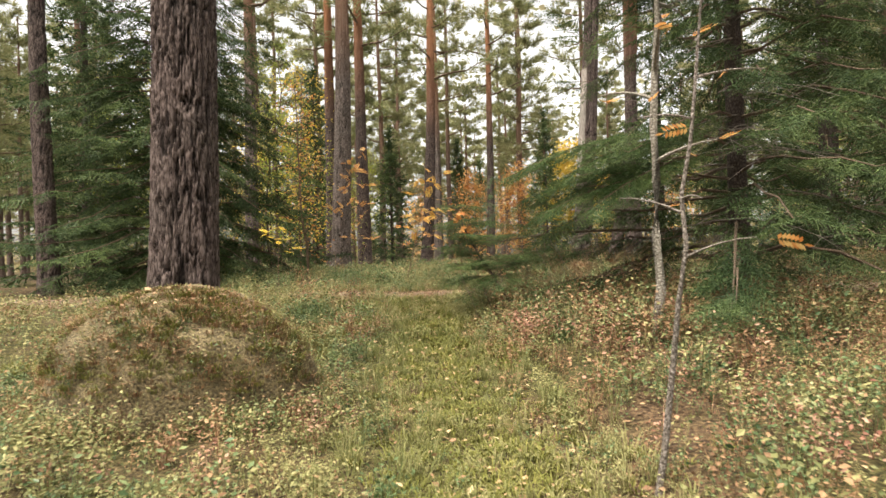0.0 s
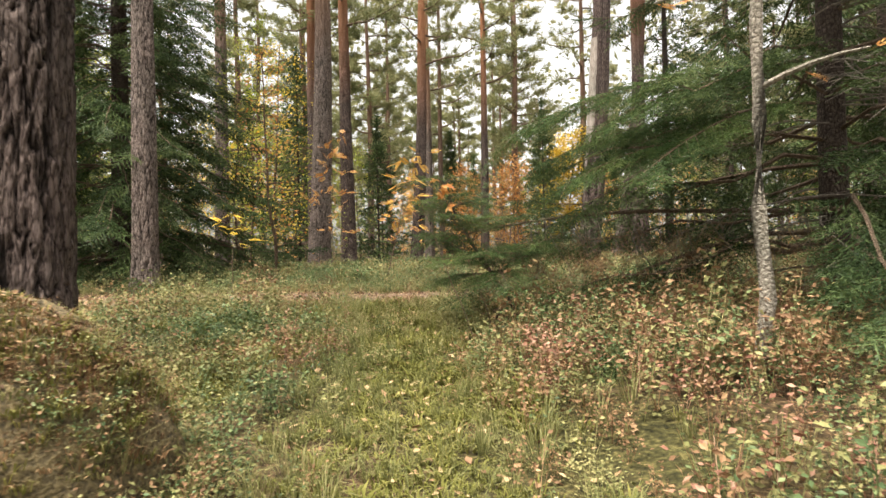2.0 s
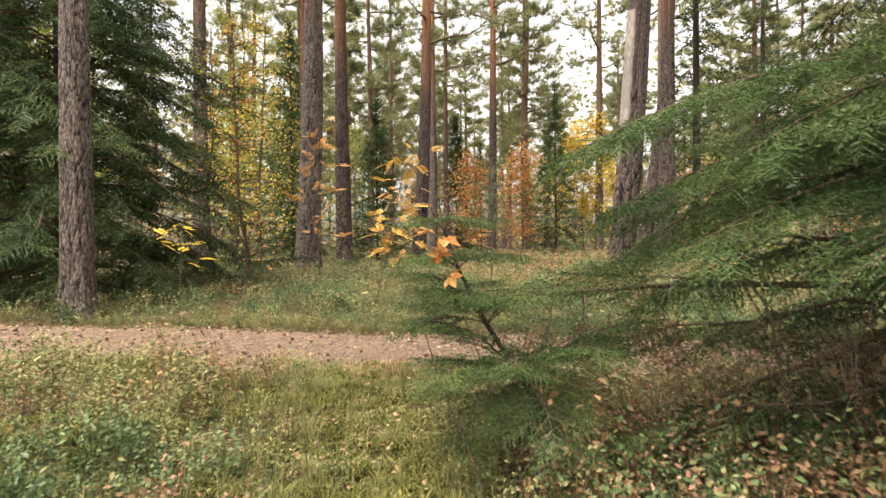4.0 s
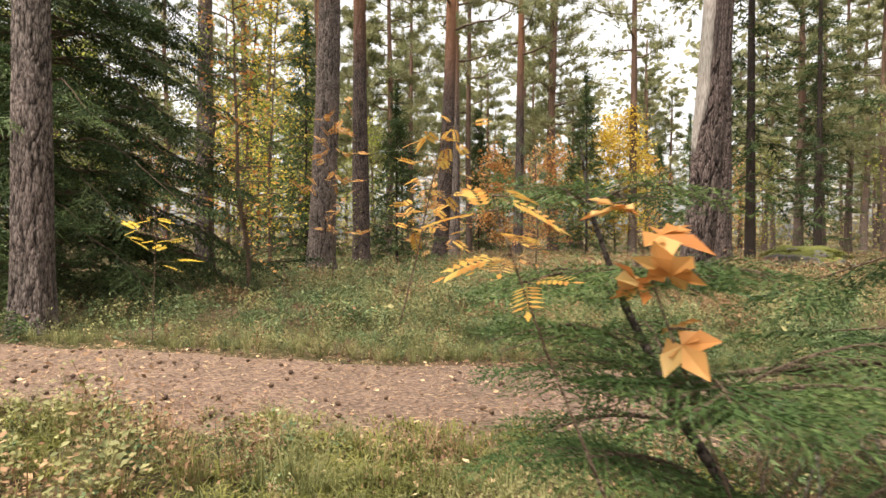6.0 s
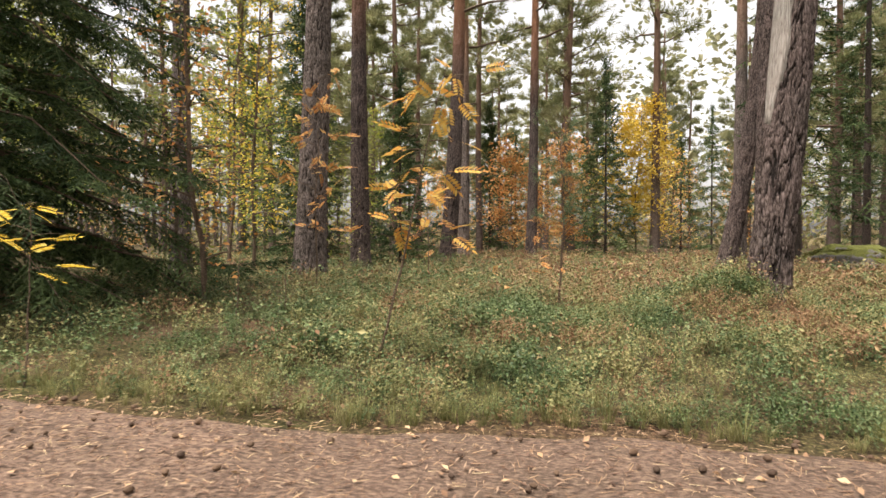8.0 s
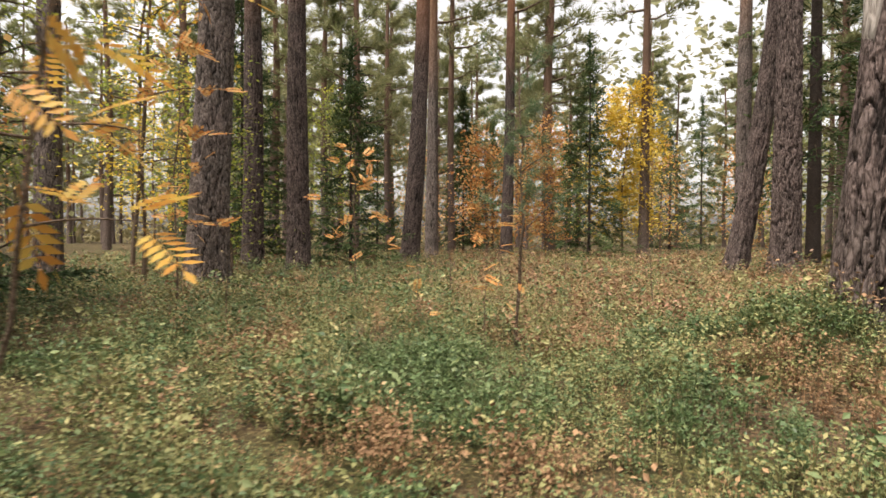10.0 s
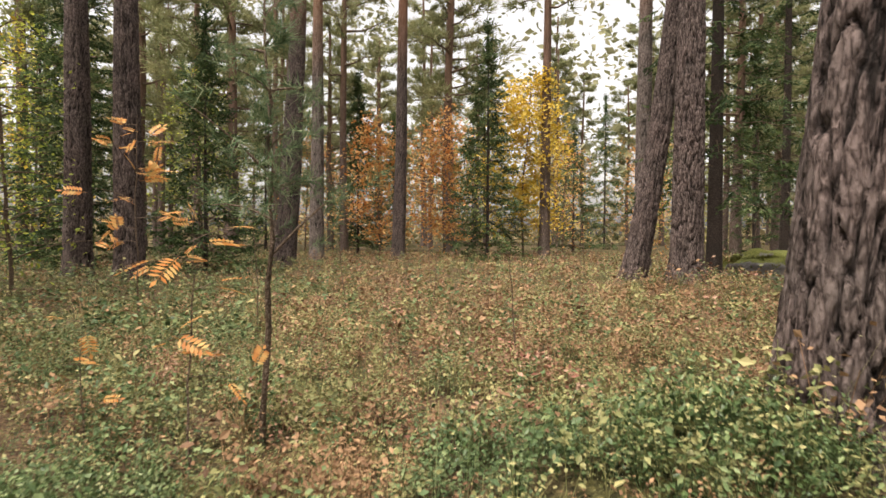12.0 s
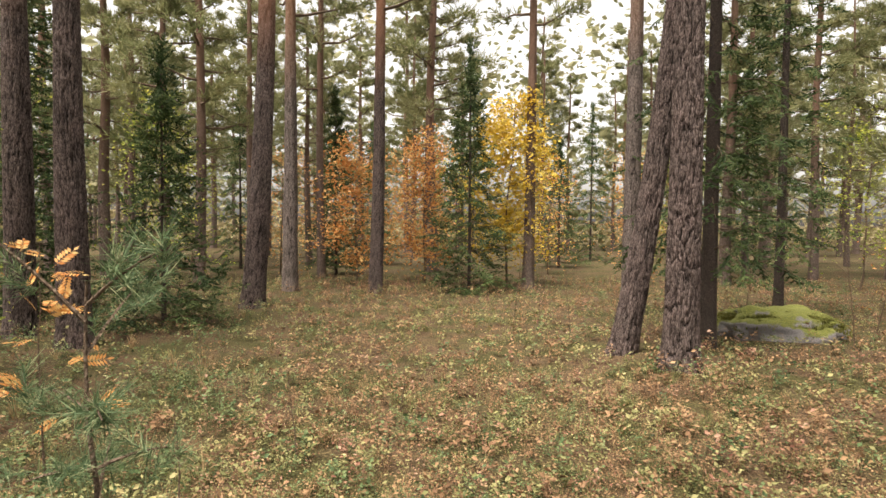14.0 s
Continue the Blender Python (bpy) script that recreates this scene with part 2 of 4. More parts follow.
# ---- mesh helpers ----
def mesh_np(name, verts, faces, material, smooth=False):
    verts, faces = np.asarray(verts, np.float32), np.asarray(faces, np.int32)
    me = bpy.data.meshes.new(name)
    k = faces.shape[1]
    me.vertices.add(len(verts))
    me.vertices.foreach_set("co", verts.ravel())
    me.loops.add(faces.size)
    me.loops.foreach_set("vertex_index", faces.ravel())
    me.polygons.add(len(faces))
    me.polygons.foreach_set("loop_start", np.arange(0, faces.size, k, dtype=np.int32))
    me.polygons.foreach_set("use_smooth", np.full(len(faces), smooth))
    me.materials.append(material)
    me.update(calc_edges=True)
    return me


def joined(pieces):
    vs, fs, off = [], [], 0
    for v, f in pieces:
        vs.append(v)
        fs.append(np.asarray(f) + off)
        off += len(v)
    return np.concatenate(vs), np.concatenate(fs)


def spread(template, mats):
    """The template's vertices and faces once for each 4x4 of mats."""
    v, f = template
    mats = np.asarray(mats)
    h = np.c_[v, np.ones(len(v))]
    out = np.einsum("mij,nj->mni", mats[:, :3, :], h).reshape(-1, 3)
    return out, (f[None] + (np.arange(len(mats)) * len(v))[:, None, None]).reshape(-1, f.shape[1])


def placed(p, x_axis, up=(0, 0, 1), scale=1.0, spin=0.0):
    """A 4x4 whose local x runs along x_axis."""
    x = np.asarray(x_axis, float)
    x /= np.linalg.norm(x) + 1e-9
    y = np.cross(up, x)
    if np.linalg.norm(y) < 1e-3:
        y = np.array((0, 1.0, 0))
    y /= np.linalg.norm(y)
    z = np.cross(x, y)
    if spin:
        y, z = y * cos(spin) + z * sin(spin), z * cos(spin) - y * sin(spin)
    m = np.eye(4)
    m[:3, 0], m[:3, 1], m[:3, 2], m[:3, 3] = x * scale, y * scale, z * scale, p
    return m


def tube(points, radii, sides=6):
    pts = np.asarray(points, float)
    radii = np.broadcast_to(radii, (len(pts),))
    d = np.gradient(pts, axis=0)
    rings = []
    for p, t, r in zip(pts, d, radii):
        m = placed(p, t)
        a = np.arange(sides) * tau / sides
        rings.append(p + r * (np.cos(a)[:, None] * m[:3, 1] + np.sin(a)[:, None] * m[:3, 2]))
    v = np.concatenate(rings)
    f = [(i * sides + j, i * sides + (j + 1) % sides, (i + 1) * sides + (j + 1) % sides, (i + 1) * sides + j) for i in range(len(pts) - 1) for j in range(sides)]
    return v, np.array(f)


def part(name, me, parent, label=""):
    ob = new(name, me)
    ob.parent = parent
    if label:
        ob["label"] = label
    return ob


def thing(name, label, category, group="", at=(0, 0, 0), kind=""):
    ob = new(name)
    ob.empty_display_size = 0.1
    ob.location = at
    return tagged(ob, label, category, group, kind)


# ---- lie of the land ----
def lane(y):
    """Middle of the trodden lane that leads to the cross path."""
    return 0.78 - 0.55 * ease(2.0, 5.0, y) - 0.9 * ease(4.0, 9.0, y)


def land(x, y):
    h = -0.58 + 0.38 * ease(2.6, 8.4, y) + 0.14 * ease(10.4, 13.0, y) + 0.1 * ease(14, 30, y)
    h += 0.35 * exp(-((x - 1.55) ** 2 / 0.5 + (y - 13.9) ** 2 / 0.45)) + 0.22 * exp(-((x - 4.3) ** 2 + (y - 22.6) ** 2) / 2.0)
    h += 0.12 * ease(0.3, 1.2, x - lane(y)) * ease(8.5, 6.5, y)
    h += 0.045 * noise.noise((x * 0.55, y * 0.55, 3.1)) + 0.02 * noise.noise((x * 2.3, y * 2.3, 1.7))
    return h


def grid_axis(lo, a, b, hi, step, coarse):
    return np.concatenate((np.linspace(lo, a, coarse, endpoint=False), np.arange(a, b, step), np.linspace(b, hi, coarse)))


xs = grid_axis(-700, -9, 10, 700, 0.14, 26)
ys = grid_axis(-600, -2, 27, 900, 0.14, 26)
gv = np.array([(x, y, land(x, y)) for y in ys for x in xs])
w = len(xs)
gf = np.array([(j * w + i, j * w + i + 1, (j + 1) * w + i + 1, (j + 1) * w + i) for j in range(len(ys) - 1) for i in range(w - 1)])
tagged(new("ground", mesh_np("ground", gv, gf, GROUND_MAT, True)), "mossy forest floor with dry litter", "ground", kind="structure")


def path_near(x):
    return 8.2 + 0.12 * sin(x * 1.3) + 0.1 * noise.noise((x * 1.7, 0.3, 0)) - 0.03 * x


def path_far(x):
    return 10.3 + 0.1 * sin(x * 1.1 + 1) + 0.1 * noise.noise((x * 1.9, 5.3, 0)) - 0.03 * x


px = np.arange(-22, 14, 0.12)
rows_v, nv = [], 15
for x in px:
    a, c = path_near(x), path_far(x)
    for k in range(nv):
        y = a + (c - a) * k / (nv - 1)
        lift = 0.008 if 0 < k < nv - 1 else -0.03
        rows_v.append((x, y, land(x, y) + lift + 0.012 * noise.noise((x * 6, y * 6, 9)) * (0 < k < nv - 1)))
pf = np.array([(i * nv + k, (i + 1) * nv + k, (i + 1) * nv + k + 1, i * nv + k + 1) for i in range(len(px) - 1) for k in range(nv - 1)])
tagged(new("path", mesh_np("path", rows_v, pf, PATH_MAT, True)), "bare trodden path of brown pine needles", "path", kind="structure")


# ---- trunks ----
def trunk_mesh(name, height, radius, lean, material, sides=12, rows=24, relief=0.0, flare=0.5, seed=0.0, straight=3.0, fine_to=None, sweep=0.0, plate_size=(15, 2.4)):
    """A tapered trunk from below the ground up; lean is metres of shift per metre at the foot, easing off above straight."""
    lo = -0.35
    if fine_to:
        zs = np.concatenate((np.linspace(lo, fine_to, rows), np.linspace(fine_to, height, 12)[1:]))
    else:
        zs = np.linspace(lo, height, rows)
    v, plate = [], []
    for z in zs:
        s = straight * (1 - exp(-max(0, z) / straight)) if z > 0 else z
        cx, cy = lean[0] * s + sweep * sin(z * 0.5 + seed), lean[1] * s + sweep * cos(z * 0.4 + seed)
        r = radius * (1 - 0.72 * max(0, z) / height) * (1 + flare * exp(-max(0, z + 0.1) / 0.28))
        for j in range(sides):
            a = tau * j / sides
            k = r * (1 + 0.05 * sin(3 * a + seed) + 0.04 * sin(5 * a + 2 * seed + z) + flare * 0.16 * sin(5 * a + seed * 3) * exp(-max(0, z + 0.1) / 0.22))
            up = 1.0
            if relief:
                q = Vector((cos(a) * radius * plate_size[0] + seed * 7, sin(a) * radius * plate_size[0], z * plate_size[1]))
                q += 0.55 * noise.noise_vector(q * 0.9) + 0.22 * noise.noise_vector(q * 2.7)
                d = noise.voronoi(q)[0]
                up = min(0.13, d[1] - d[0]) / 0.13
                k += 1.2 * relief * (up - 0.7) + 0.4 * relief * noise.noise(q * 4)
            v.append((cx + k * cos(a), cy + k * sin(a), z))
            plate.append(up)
    n = len(zs)
    f = [(i * sides + j, i * sides + (j + 1) % sides, (i + 1) * sides + (j + 1) % sides, (i + 1) * sides + j) for i in range(n - 1) for j in range(sides)]
    me = mesh_np(name, v, f, material, True)
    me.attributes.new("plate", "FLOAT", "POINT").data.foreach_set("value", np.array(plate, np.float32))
    return me


def axis_at(lean, z, straight=3.0):
    s = straight * (1 - exp(-max(0, z) / straight))
    return np.array((lean[0] * s, lean[1] * s, z))


# ---- needles, twigs and boughs ----
def needle_tuft(rng, count, length, width):
    """Pine shoot: needles fanning forward round a short shoot along x; one quad each."""
    v, f = [], []
    for i in range(count):
        a, t = rng.uniform(0, tau), rng.uniform(-0.5, 0.5)
        out = rng.uniform(0.35, 1.3)
        d = np.array((cos(out), sin(out) * cos(a), sin(out) * sin(a)))
        p = np.array((t * length, 0, 0))
        side = np.cross(d, rng.normal(size=3))
        side *= width / (np.linalg.norm(side) + 1e-6)
        L = length * rng.uniform(0.7, 1.15)
        f.append([len(v) + k for k in range(3)])
        v += [p + side, p - side, p + d * L]
    return np.array(v), np.array(f)


def spruce_spray(rng, length, needle, pairs, width=0.0016):
    """A flat spray along x: side shoots set with short needles, one triangle pair each."""
    v, f = [], []

    def shoot(p0, d, L, n):
        for i in range(n):
            t = (i + rng.uniform(0, 1)) / n
            p = p0 + d * L * t
            a = rng.uniform(0, tau)
            u = np.cross(d, (0, 0, 1.0))
            u /= np.linalg.norm(u)
            w2 = np.cross(u, d)
            out = 0.75 * (u * cos(a) + 0.7 * w2 * sin(a)) + 0.65 * d
            side = np.cross(out, rng.normal(size=3))
            side *= width / (np.linalg.norm(side) + 1e-6)
            q = p + out * needle * rng.uniform(0.7, 1.2)
            f.append([len(v), len(v) + 1, len(v) + 2])
            v.extend([p - side, p + side, q])
        s = np.cross(d, (0, 0, 1.0)) * width * 0.9
        f.append([len(v), len(v) + 1, len(v) + 2])
        v.extend([p0 - s, p0 + s, p0 + d * L])

    shoot(np.zeros(3), np.array((1.0, 0, 0)), length, pairs * 4)
    for i in range(pairs):
        t = 0.12 + 0.78 * i / pairs
        for sgn in (-1, 1):
            d = np.array((0.72, sgn * 0.68, rng.uniform(-0.3, 0.0)))
            d /= np.linalg.norm(d)
            shoot(np.array((t * length, 0, 0)), d, length * 0.55 * (1 - 0.6 * t) * rng.uniform(0.7, 1.2), max(4, int(pairs * 1.9 * (1 - 0.5 * t))))
    return np.array(v), np.array(f)


def spruce_parts(rng, height, radius, z0, tiers, per, spray, step, droop, top=1.0, skip=None, low_sag=0.0, taper=0.75):
    """Boughs (tubes) and the matrices of the sprays that hang along them."""
    boughs, mats = [], []
    for i in range(tiers):
        t = i / (tiers - 1)
        z = z0 + (height * top - z0) * t ** 1.05
        R = radius * max(0.03, 1 - (z / height)) ** taper if z < height else 0.05
        n = per if t < 0.8 else max(3, per - 2)
        for k in range(n):
            a = tau * (k + 0.5 * (i % 2)) / n + rng.uniform(-0.35, 0.35)
            if skip and skip(a, z, rng):
                continue
            L = R * rng.uniform(0.7, 1.12)
            u = np.array((cos(a), sin(a), 0))
            dr = droop * rng.uniform(0.6, 1.3) + low_sag * (1 - t)
            pts = [np.array((0, 0, z + rng.uniform(-0.1, 0.1))) + u * L * s + np.array((0, 0, L * (0.12 * s - dr * s * s + 0.16 * s ** 4))) for s in np.linspace(0, 1, 7)]
            boughs.append(tube(pts, np.linspace(0.006 + 0.006 * L, 0.002, 7), 4))
            m = max(3, int(L / step * (1 if z < 6 else 0.5)))
            for q in range(m):
                s = 0.22 + 0.78 * (q + rng.uniform(0, 0.8)) / m
                j = min(5, int(s * 6))
                p = pts[j] + (pts[j + 1] - pts[j]) * (s * 6 - j)
                d = pts[j + 1] - pts[j]
                d = d / np.linalg.norm(d)
                sgn = -1 if q % 2 else 1
                lat = np.cross(d, (0, 0, 1))
                way = d * 0.75 + lat * sgn * rng.uniform(0.2, 1.1) + np.array((0, 0, rng.uniform(-0.55, 0.0)))
                if s > 0.93:
                    way = d
                mats.append(placed(p, way, scale=rng.uniform(0.75, 1.25) * (1.1 - 0.35 * s), spin=rng.uniform(-0.5, 0.5)))
    return boughs, mats


def spruce(name, label, at, height, radius, trunk_r, z0, tiers, per, spray, step, droop, material, group="", single=False, **more):
    rng = np.random.default_rng(int(abs(at[0]) * 100 + abs(at[1]) * 7))
    t = thing(name, label, "tree", group, (at[0], at[1], land(at[0], at[1]) if len(at) < 3 else at[2]))
    part("trunk", trunk_mesh("spruce_trunk", height * 0.97, trunk_r, (0, 0), SPRUCE_BARK, 12, 26, flare=0.3), t)
    b, mats = spruce_parts(rng, height, radius, z0, tiers, per, spray, step, droop, **more)
    if single:
        for v, f in b:
            part("bough", mesh_np("bough", v, f, TWIG), t)
    else:
        v, f = joined(b)
        part("branchwork", mesh_np("branchwork", v, f, TWIG), t)["kind"] = "stuff"
    v, f = spread(spray, mats)
    part("crown", mesh_np("crown", v, f, material), t)
    return t


SPRAY_SMALL = spruce_spray(np.random.default_rng(2), 0.26, 0.017, 6, 0.0026)
SPRAY_NEAR = spruce_spray(np.random.default_rng(3), 0.46, 0.03, 7, 0.005)
SPRAY_MID = spruce_spray(np.random.default_rng(4), 0.66, 0.06, 5, 0.012)
SPRAY_FAR = spruce_spray(np.random.default_rng(5), 0.62, 0.1, 3, 0.022)


def pine_crown(rng, height, z0, limbs, reach, clumps, tuft, droop=0.0, dead=4):
    tubes, mats = [], []
    for i in range(limbs):
        t = i / limbs
        z = z0 + (height - z0) * t
        a = i * 2.4 + rng.uniform(-0.6, 0.6)
        L = reach * (1.0 - 0.55 * t) * rng.uniform(0.55, 1.2)
        u = np.array((cos(a), sin(a), 0))
        bend = rng.uniform(-0.35, 0.35)
        side = np.array((-sin(a), cos(a), 0))
        pts = [np.array((0, 0, z)) + u * L * s + side * bend * L * s * s + np.array((0, 0, L * (rng.uniform(-0.04, 0.04) + 0.25 * s * s - droop * s))) for s in np.linspace(0, 1, 6)]
        tubes.append(tube(pts, np.linspace(0.02 + 0.016 * L, 0.008, 6), 4))
        for q in range(clumps):
            s = 0.35 + 0.65 * rng.uniform() ** 0.7
            j = min(4, int(s * 5))
            p = pts[j] + (pts[j + 1] - pts[j]) * (s * 5 - j) + rng.normal(size=3) * np.array((0.22, 0.22, 0.12)) * L * 0.55
            way = (p - pts[1]) + np.array((0, 0, 0.35 * L)) + rng.normal(size=3) * 0.2
            mats.append(placed(p, way, scale=rng.uniform(0.7, 1.3), spin=rng.uniform(0, tau)))
    for i in range(dead):
        z = z0 * rng.uniform(0.4, 1.0)
        a = rng.uniform(0, tau)
        L = rng.uniform(0.4, 1.3)
        u = np.array((cos(a), sin(a), 0))
        pts = [np.array((0, 0, z)) + u * L * s + np.array((rng.normal() * 0.05, rng.normal() * 0.05, -0.2 * L * s * s)) for s in np.linspace(0, 1, 5)]
        tubes.append(tube(pts, np.linspace(0.022, 0.006, 5), 4))
    return joined(tubes), mats


TUFT_FAR = needle_tuft(np.random.default_rng(8), 15, 0.38, 0.022)
TUFT_NEAR = needle_tuft(np.random.default_rng(9), 44, 0.085, 0.0013)


def big_pine(label, at, radius, lean, height=17.0, relief=0.03, material=None, sides=110, rows=230, fine=4.2, seed=1.0, crown_z=9.0, flare=0.45, sweep=0.0, plate_size=(15, 2.4)):
    t = thing("pine_tree", label, "tree", "tall pines", (at[0], at[1], land(*at[:2])))
    mat = material or PINE_BARK
    part("trunk", trunk_mesh("pine_trunk", height, radius, lean, mat, sides, rows, relief, flare, seed, 6.0, fine, sweep, plate_size), t)
    rng = np.random.default_rng(int(seed * 10))
    (v, f), mats = pine_crown(rng, height, crown_z, 16, 2.6, 16, TUFT_FAR, dead=0)
    top = axis_at(lean, crown_z, 6.0)
    shift = np.array((top[0], top[1], 0))
    part("branchwork", mesh_np("branchwork", v + shift, f, TWIG), t)["kind"] = "stuff"
    v, f = spread(TUFT_FAR, mats)
    part("crown", mesh_np("crown", v + shift, f, PINE_LEAF), t)
    return t


# tall pines by the way: foot, trunk radius, lean
big_pine("huge pine with thick furrowed reddish-brown bark behind a mossy mound", (-1.98, 4.8), 0.27, (0.03, 0.0), relief=0.034, plate_size=(16, 1.7), seed=1.3, sides=150, rows=260, fine=3.6)
big_pine("slender pine with scaly grey-pink bark beside a dense spruce", (-5.43, 11.04), 0.2, (0.012, 0.0), relief=0.014, seed=2.1, material=GREY_BARK, sides=90, rows=220, fine=5.5)
leaning = big_pine("leaning pine with deep plated bark and a bare pale streak above", (1.94, 14.13), 0.2, (0.12, 0.02), relief=0.028, plate_size=(14, 2.2), seed=3.7, sides=150, rows=230, fine=3.2, flare=0.3)
big_pine("straight pine with furrowed bark, the front one of a crossed pair", (4.35, 22.1), 0.24, (0.012, 0.0), relief=0.032, seed=4.4, sides=110, rows=230, fine=6.5, flare=0.55)
big_pine("leaning pine with furrowed bark behind a straight one", (3.8, 23.2), 0.21, (0.21, 0.0), relief=0.03, seed=5.2, sides=90, rows=180, fine=6.5, flare=0.35)
big_pine("stout grey-barked pine leaning slightly over the berry shrubs", (-5.25, 18.8), 0.31, (0.065, 0.0), relief=0.026, seed=6.6, material=GREY_BARK, sides=100, rows=220, fine=7.5, flare=0.5)
big_pine("dark straight pine in a close pair", (-7.59, 25.0), 0.28, (0.005, 0.0), relief=0.026, seed=7.3, sides=70, rows=140, fine=9, flare=0.3)
big_pine("dark pine with rough bark in a close pair", (-5.89, 24.0), 0.27, (-0.01, 0.0), relief=0.03, seed=8.8, sides=80, rows=160, fine=9, flare=0.35)
big_pine("pine with a leaning curved lower trunk", (-4.33, 29.2), 0.3, (0.1, 0.0), relief=0.026, seed=9.1, sides=60, rows=130, fine=10, flare=0.3)
big_pine("pale grey pine standing behind a leaning one", (-4.32, 33.1), 0.25, (0.01, 0.0), relief=0.02, seed=10.4, material=GREY_BARK, sides=50, rows=110, fine=11, flare=0.2)
big_pine("slim dark pine standing alone at the clearing", (-1.42, 32.5), 0.22, (0.03, 0.0), relief=0.02, seed=11.2, sides=50, rows=110, fine=11, flare=0.25)
big_pine("pine whose bark turns orange higher up beside a yellow birch", (3.68, 34.3), 0.2, (0.015, 0.0), relief=0.016, seed=12.7, material=PINE_BARK_FAR, sides=40, rows=90, fine=11, flare=0.3)
big_pine("two-toned pine with short side boughs", (5.4, 28.2), 0.22, (0.01, 0.0), relief=0.016, seed=13.9, material=GREY_BARK, sides=40, rows=90, fine=10, flare=0.3)
big_pine("dark leaning pine at the wood's edge", (-9.0, 11.3), 0.2, (-0.05, 0.0), relief=0.02, seed=14.2, sides=50, rows=100, fine=6)
big_pine("grey pine among yellow saplings", (-8.4, 19.2), 0.22, (0.015, 0.0), relief=0.02, seed=15.5, material=GREY_BARK, sides=50, rows=100, fine=8)

# bare pale wood where the leaning pine has lost its bark
streak_v, n_a = [], 13
for k in range(26):
    z = 1.75 + 2.6 * k / 25
    c = axis_at((0.12, 0.02), z, 6.0)
    half = radians(46) * min(1.0, 0.15 + k / 9) * (1 + 0.15 * noise.noise((k * 0.4, 0, 0)))
    for j in range(n_a):
        a = radians(200) + half * (2 * j / (n_a - 1) - 1)
        rim = 0.2 * (1 - 0.72 * z / 17) + (0.034 if 0 < j < n_a - 1 and k else -0.02) + 0.003 * noise.noise((a * 6, z * 1.5, 0))
        streak_v.append((c[0] + rim * cos(a), c[1] + rim * sin(a), z))
streak_f = [(k * n_a + j, k * n_a + j + 1, (k + 1) * n_a + j + 1, (k + 1) * n_a + j) for k in range(25) for j in range(n_a - 1)]
part("bare_streak", mesh_np("bare_streak", streak_v, streak_f, BARE_WOOD, True), leaning, "bare pale wood without bark")

# ---- slender pines of the wood behind ----
protos = []
for s in range(5):
    rng = np.random.default_rng(100 + s)
    t = thing("slender_pine_tree", "slender forest pine with a high thin crown", "tree", "slender pines of the wood")
    H = 14 + 1.2 * s
    part("trunk", trunk_mesh("slender_trunk", H, 0.17 + 0.012 * s, (rng.uniform(-0.02, 0.02), 0), PINE_BARK_FAR, 9, 22, flare=0.25, seed=s, sweep=0.06), t)
    (v, f), mats = pine_crown(rng, H, 3.6 + 0.7 * s, 28, 2.5, 20, TUFT_FAR, dead=12)
    part("branchwork", mesh_np("branchwork", v, f, TWIG), t)["kind"] = "stuff"
    v, f = spread(TUFT_FAR, mats)
    part("crown", mesh_np("crown", v, f, PINE_LEAF), t)
    protos.append(t)

spots, taken = [], [(-1.4, 32.5), (3.7, 34.3), (1.6, 33), (2.9, 35), (-4.3, 33.1), (-4.3, 29.2), (5.4, 28.2), (6.6, 25.3), (5.6, 24), (9.3, 27.7)]
rng = np.random.default_rng(77)
tries = 0
while len(spots) < 140 and tries < 9000:
    tries += 1
    y = rng.uniform(15, 78)
    x = rng.uniform(-0.95, 0.85) * (y * 0.85 + 8)
    if y < 34 and -11 - 0.1 * y < x < 12:
        continue
    if y < 62 and abs(x - (0.4 + (y - 30) * 0.16)) < 0.75:
        continue
    if any((x - a) ** 2 + (y - b) ** 2 < 3.2 for a, b in taken):
        continue
    taken.append((x, y))
    spots.append((x, y))
for x, y in [(-14, 3), (-11, -2), (-7, -5), (-2, -7), (4, -6), (9, -3), (12, 2), (11, 8), (13, 13), (-15, 9), (10.5, 18), (6, 0.5)]:
    spots.append((x, y))
for i, (x, y) in enumerate(spots):
    m = Matrix.Translation((x, y, land(x, y) - 0.05)) @ Matrix.Rotation(rng.uniform(0, tau), 4, "Z")
    p = protos[i % 5]
    if i < 5:
        p.matrix_basis = m
    else:
        copy_thing(p, m @ Matrix.Diagonal((*([rng.uniform(0.75, 1.2)] * 2), rng.uniform(0.85, 1.15), 1)))

# ---- spruces ----
spruce("spruce_tree", "large dense dark-green spruce with drooping boughs", (-7.4, 13.2), 14, 3.7, 0.2, 0.45, 34, 9, SPRAY_MID, 0.16, 0.55, SPRUCE_LEAF, single=True)
lane_spruce = spruce("spruce_tree", "dark spruce with bare dead lower twigs and sweeping boughs", (3.05, 6.7), 11, 2.7, 0.1, 0.5, 34, 7, SPRAY_NEAR, 0.1, 0.36, SPRUCE_LEAF, low_sag=0.12, single=True,
                     skip=lambda a, z, r: (z < 2.6 and cos(a + 0.9) > 0.3 and r.uniform() < 0.5) or (z < 1.5 and r.uniform() < 0.2) or (1.4 < z < 3.6 and cos(a + 0.3) < -0.35 and r.uniform() < 0.7))
spruce("young_spruce_tree", "young spruce standing in the clearing", (1.58, 33.0), 7.6, 1.75, 0.06, 0.15, 19, 6, SPRAY_FAR, 0.26, 0.12, SPRUCE_LEAF, "young spruces", taper=1.1)
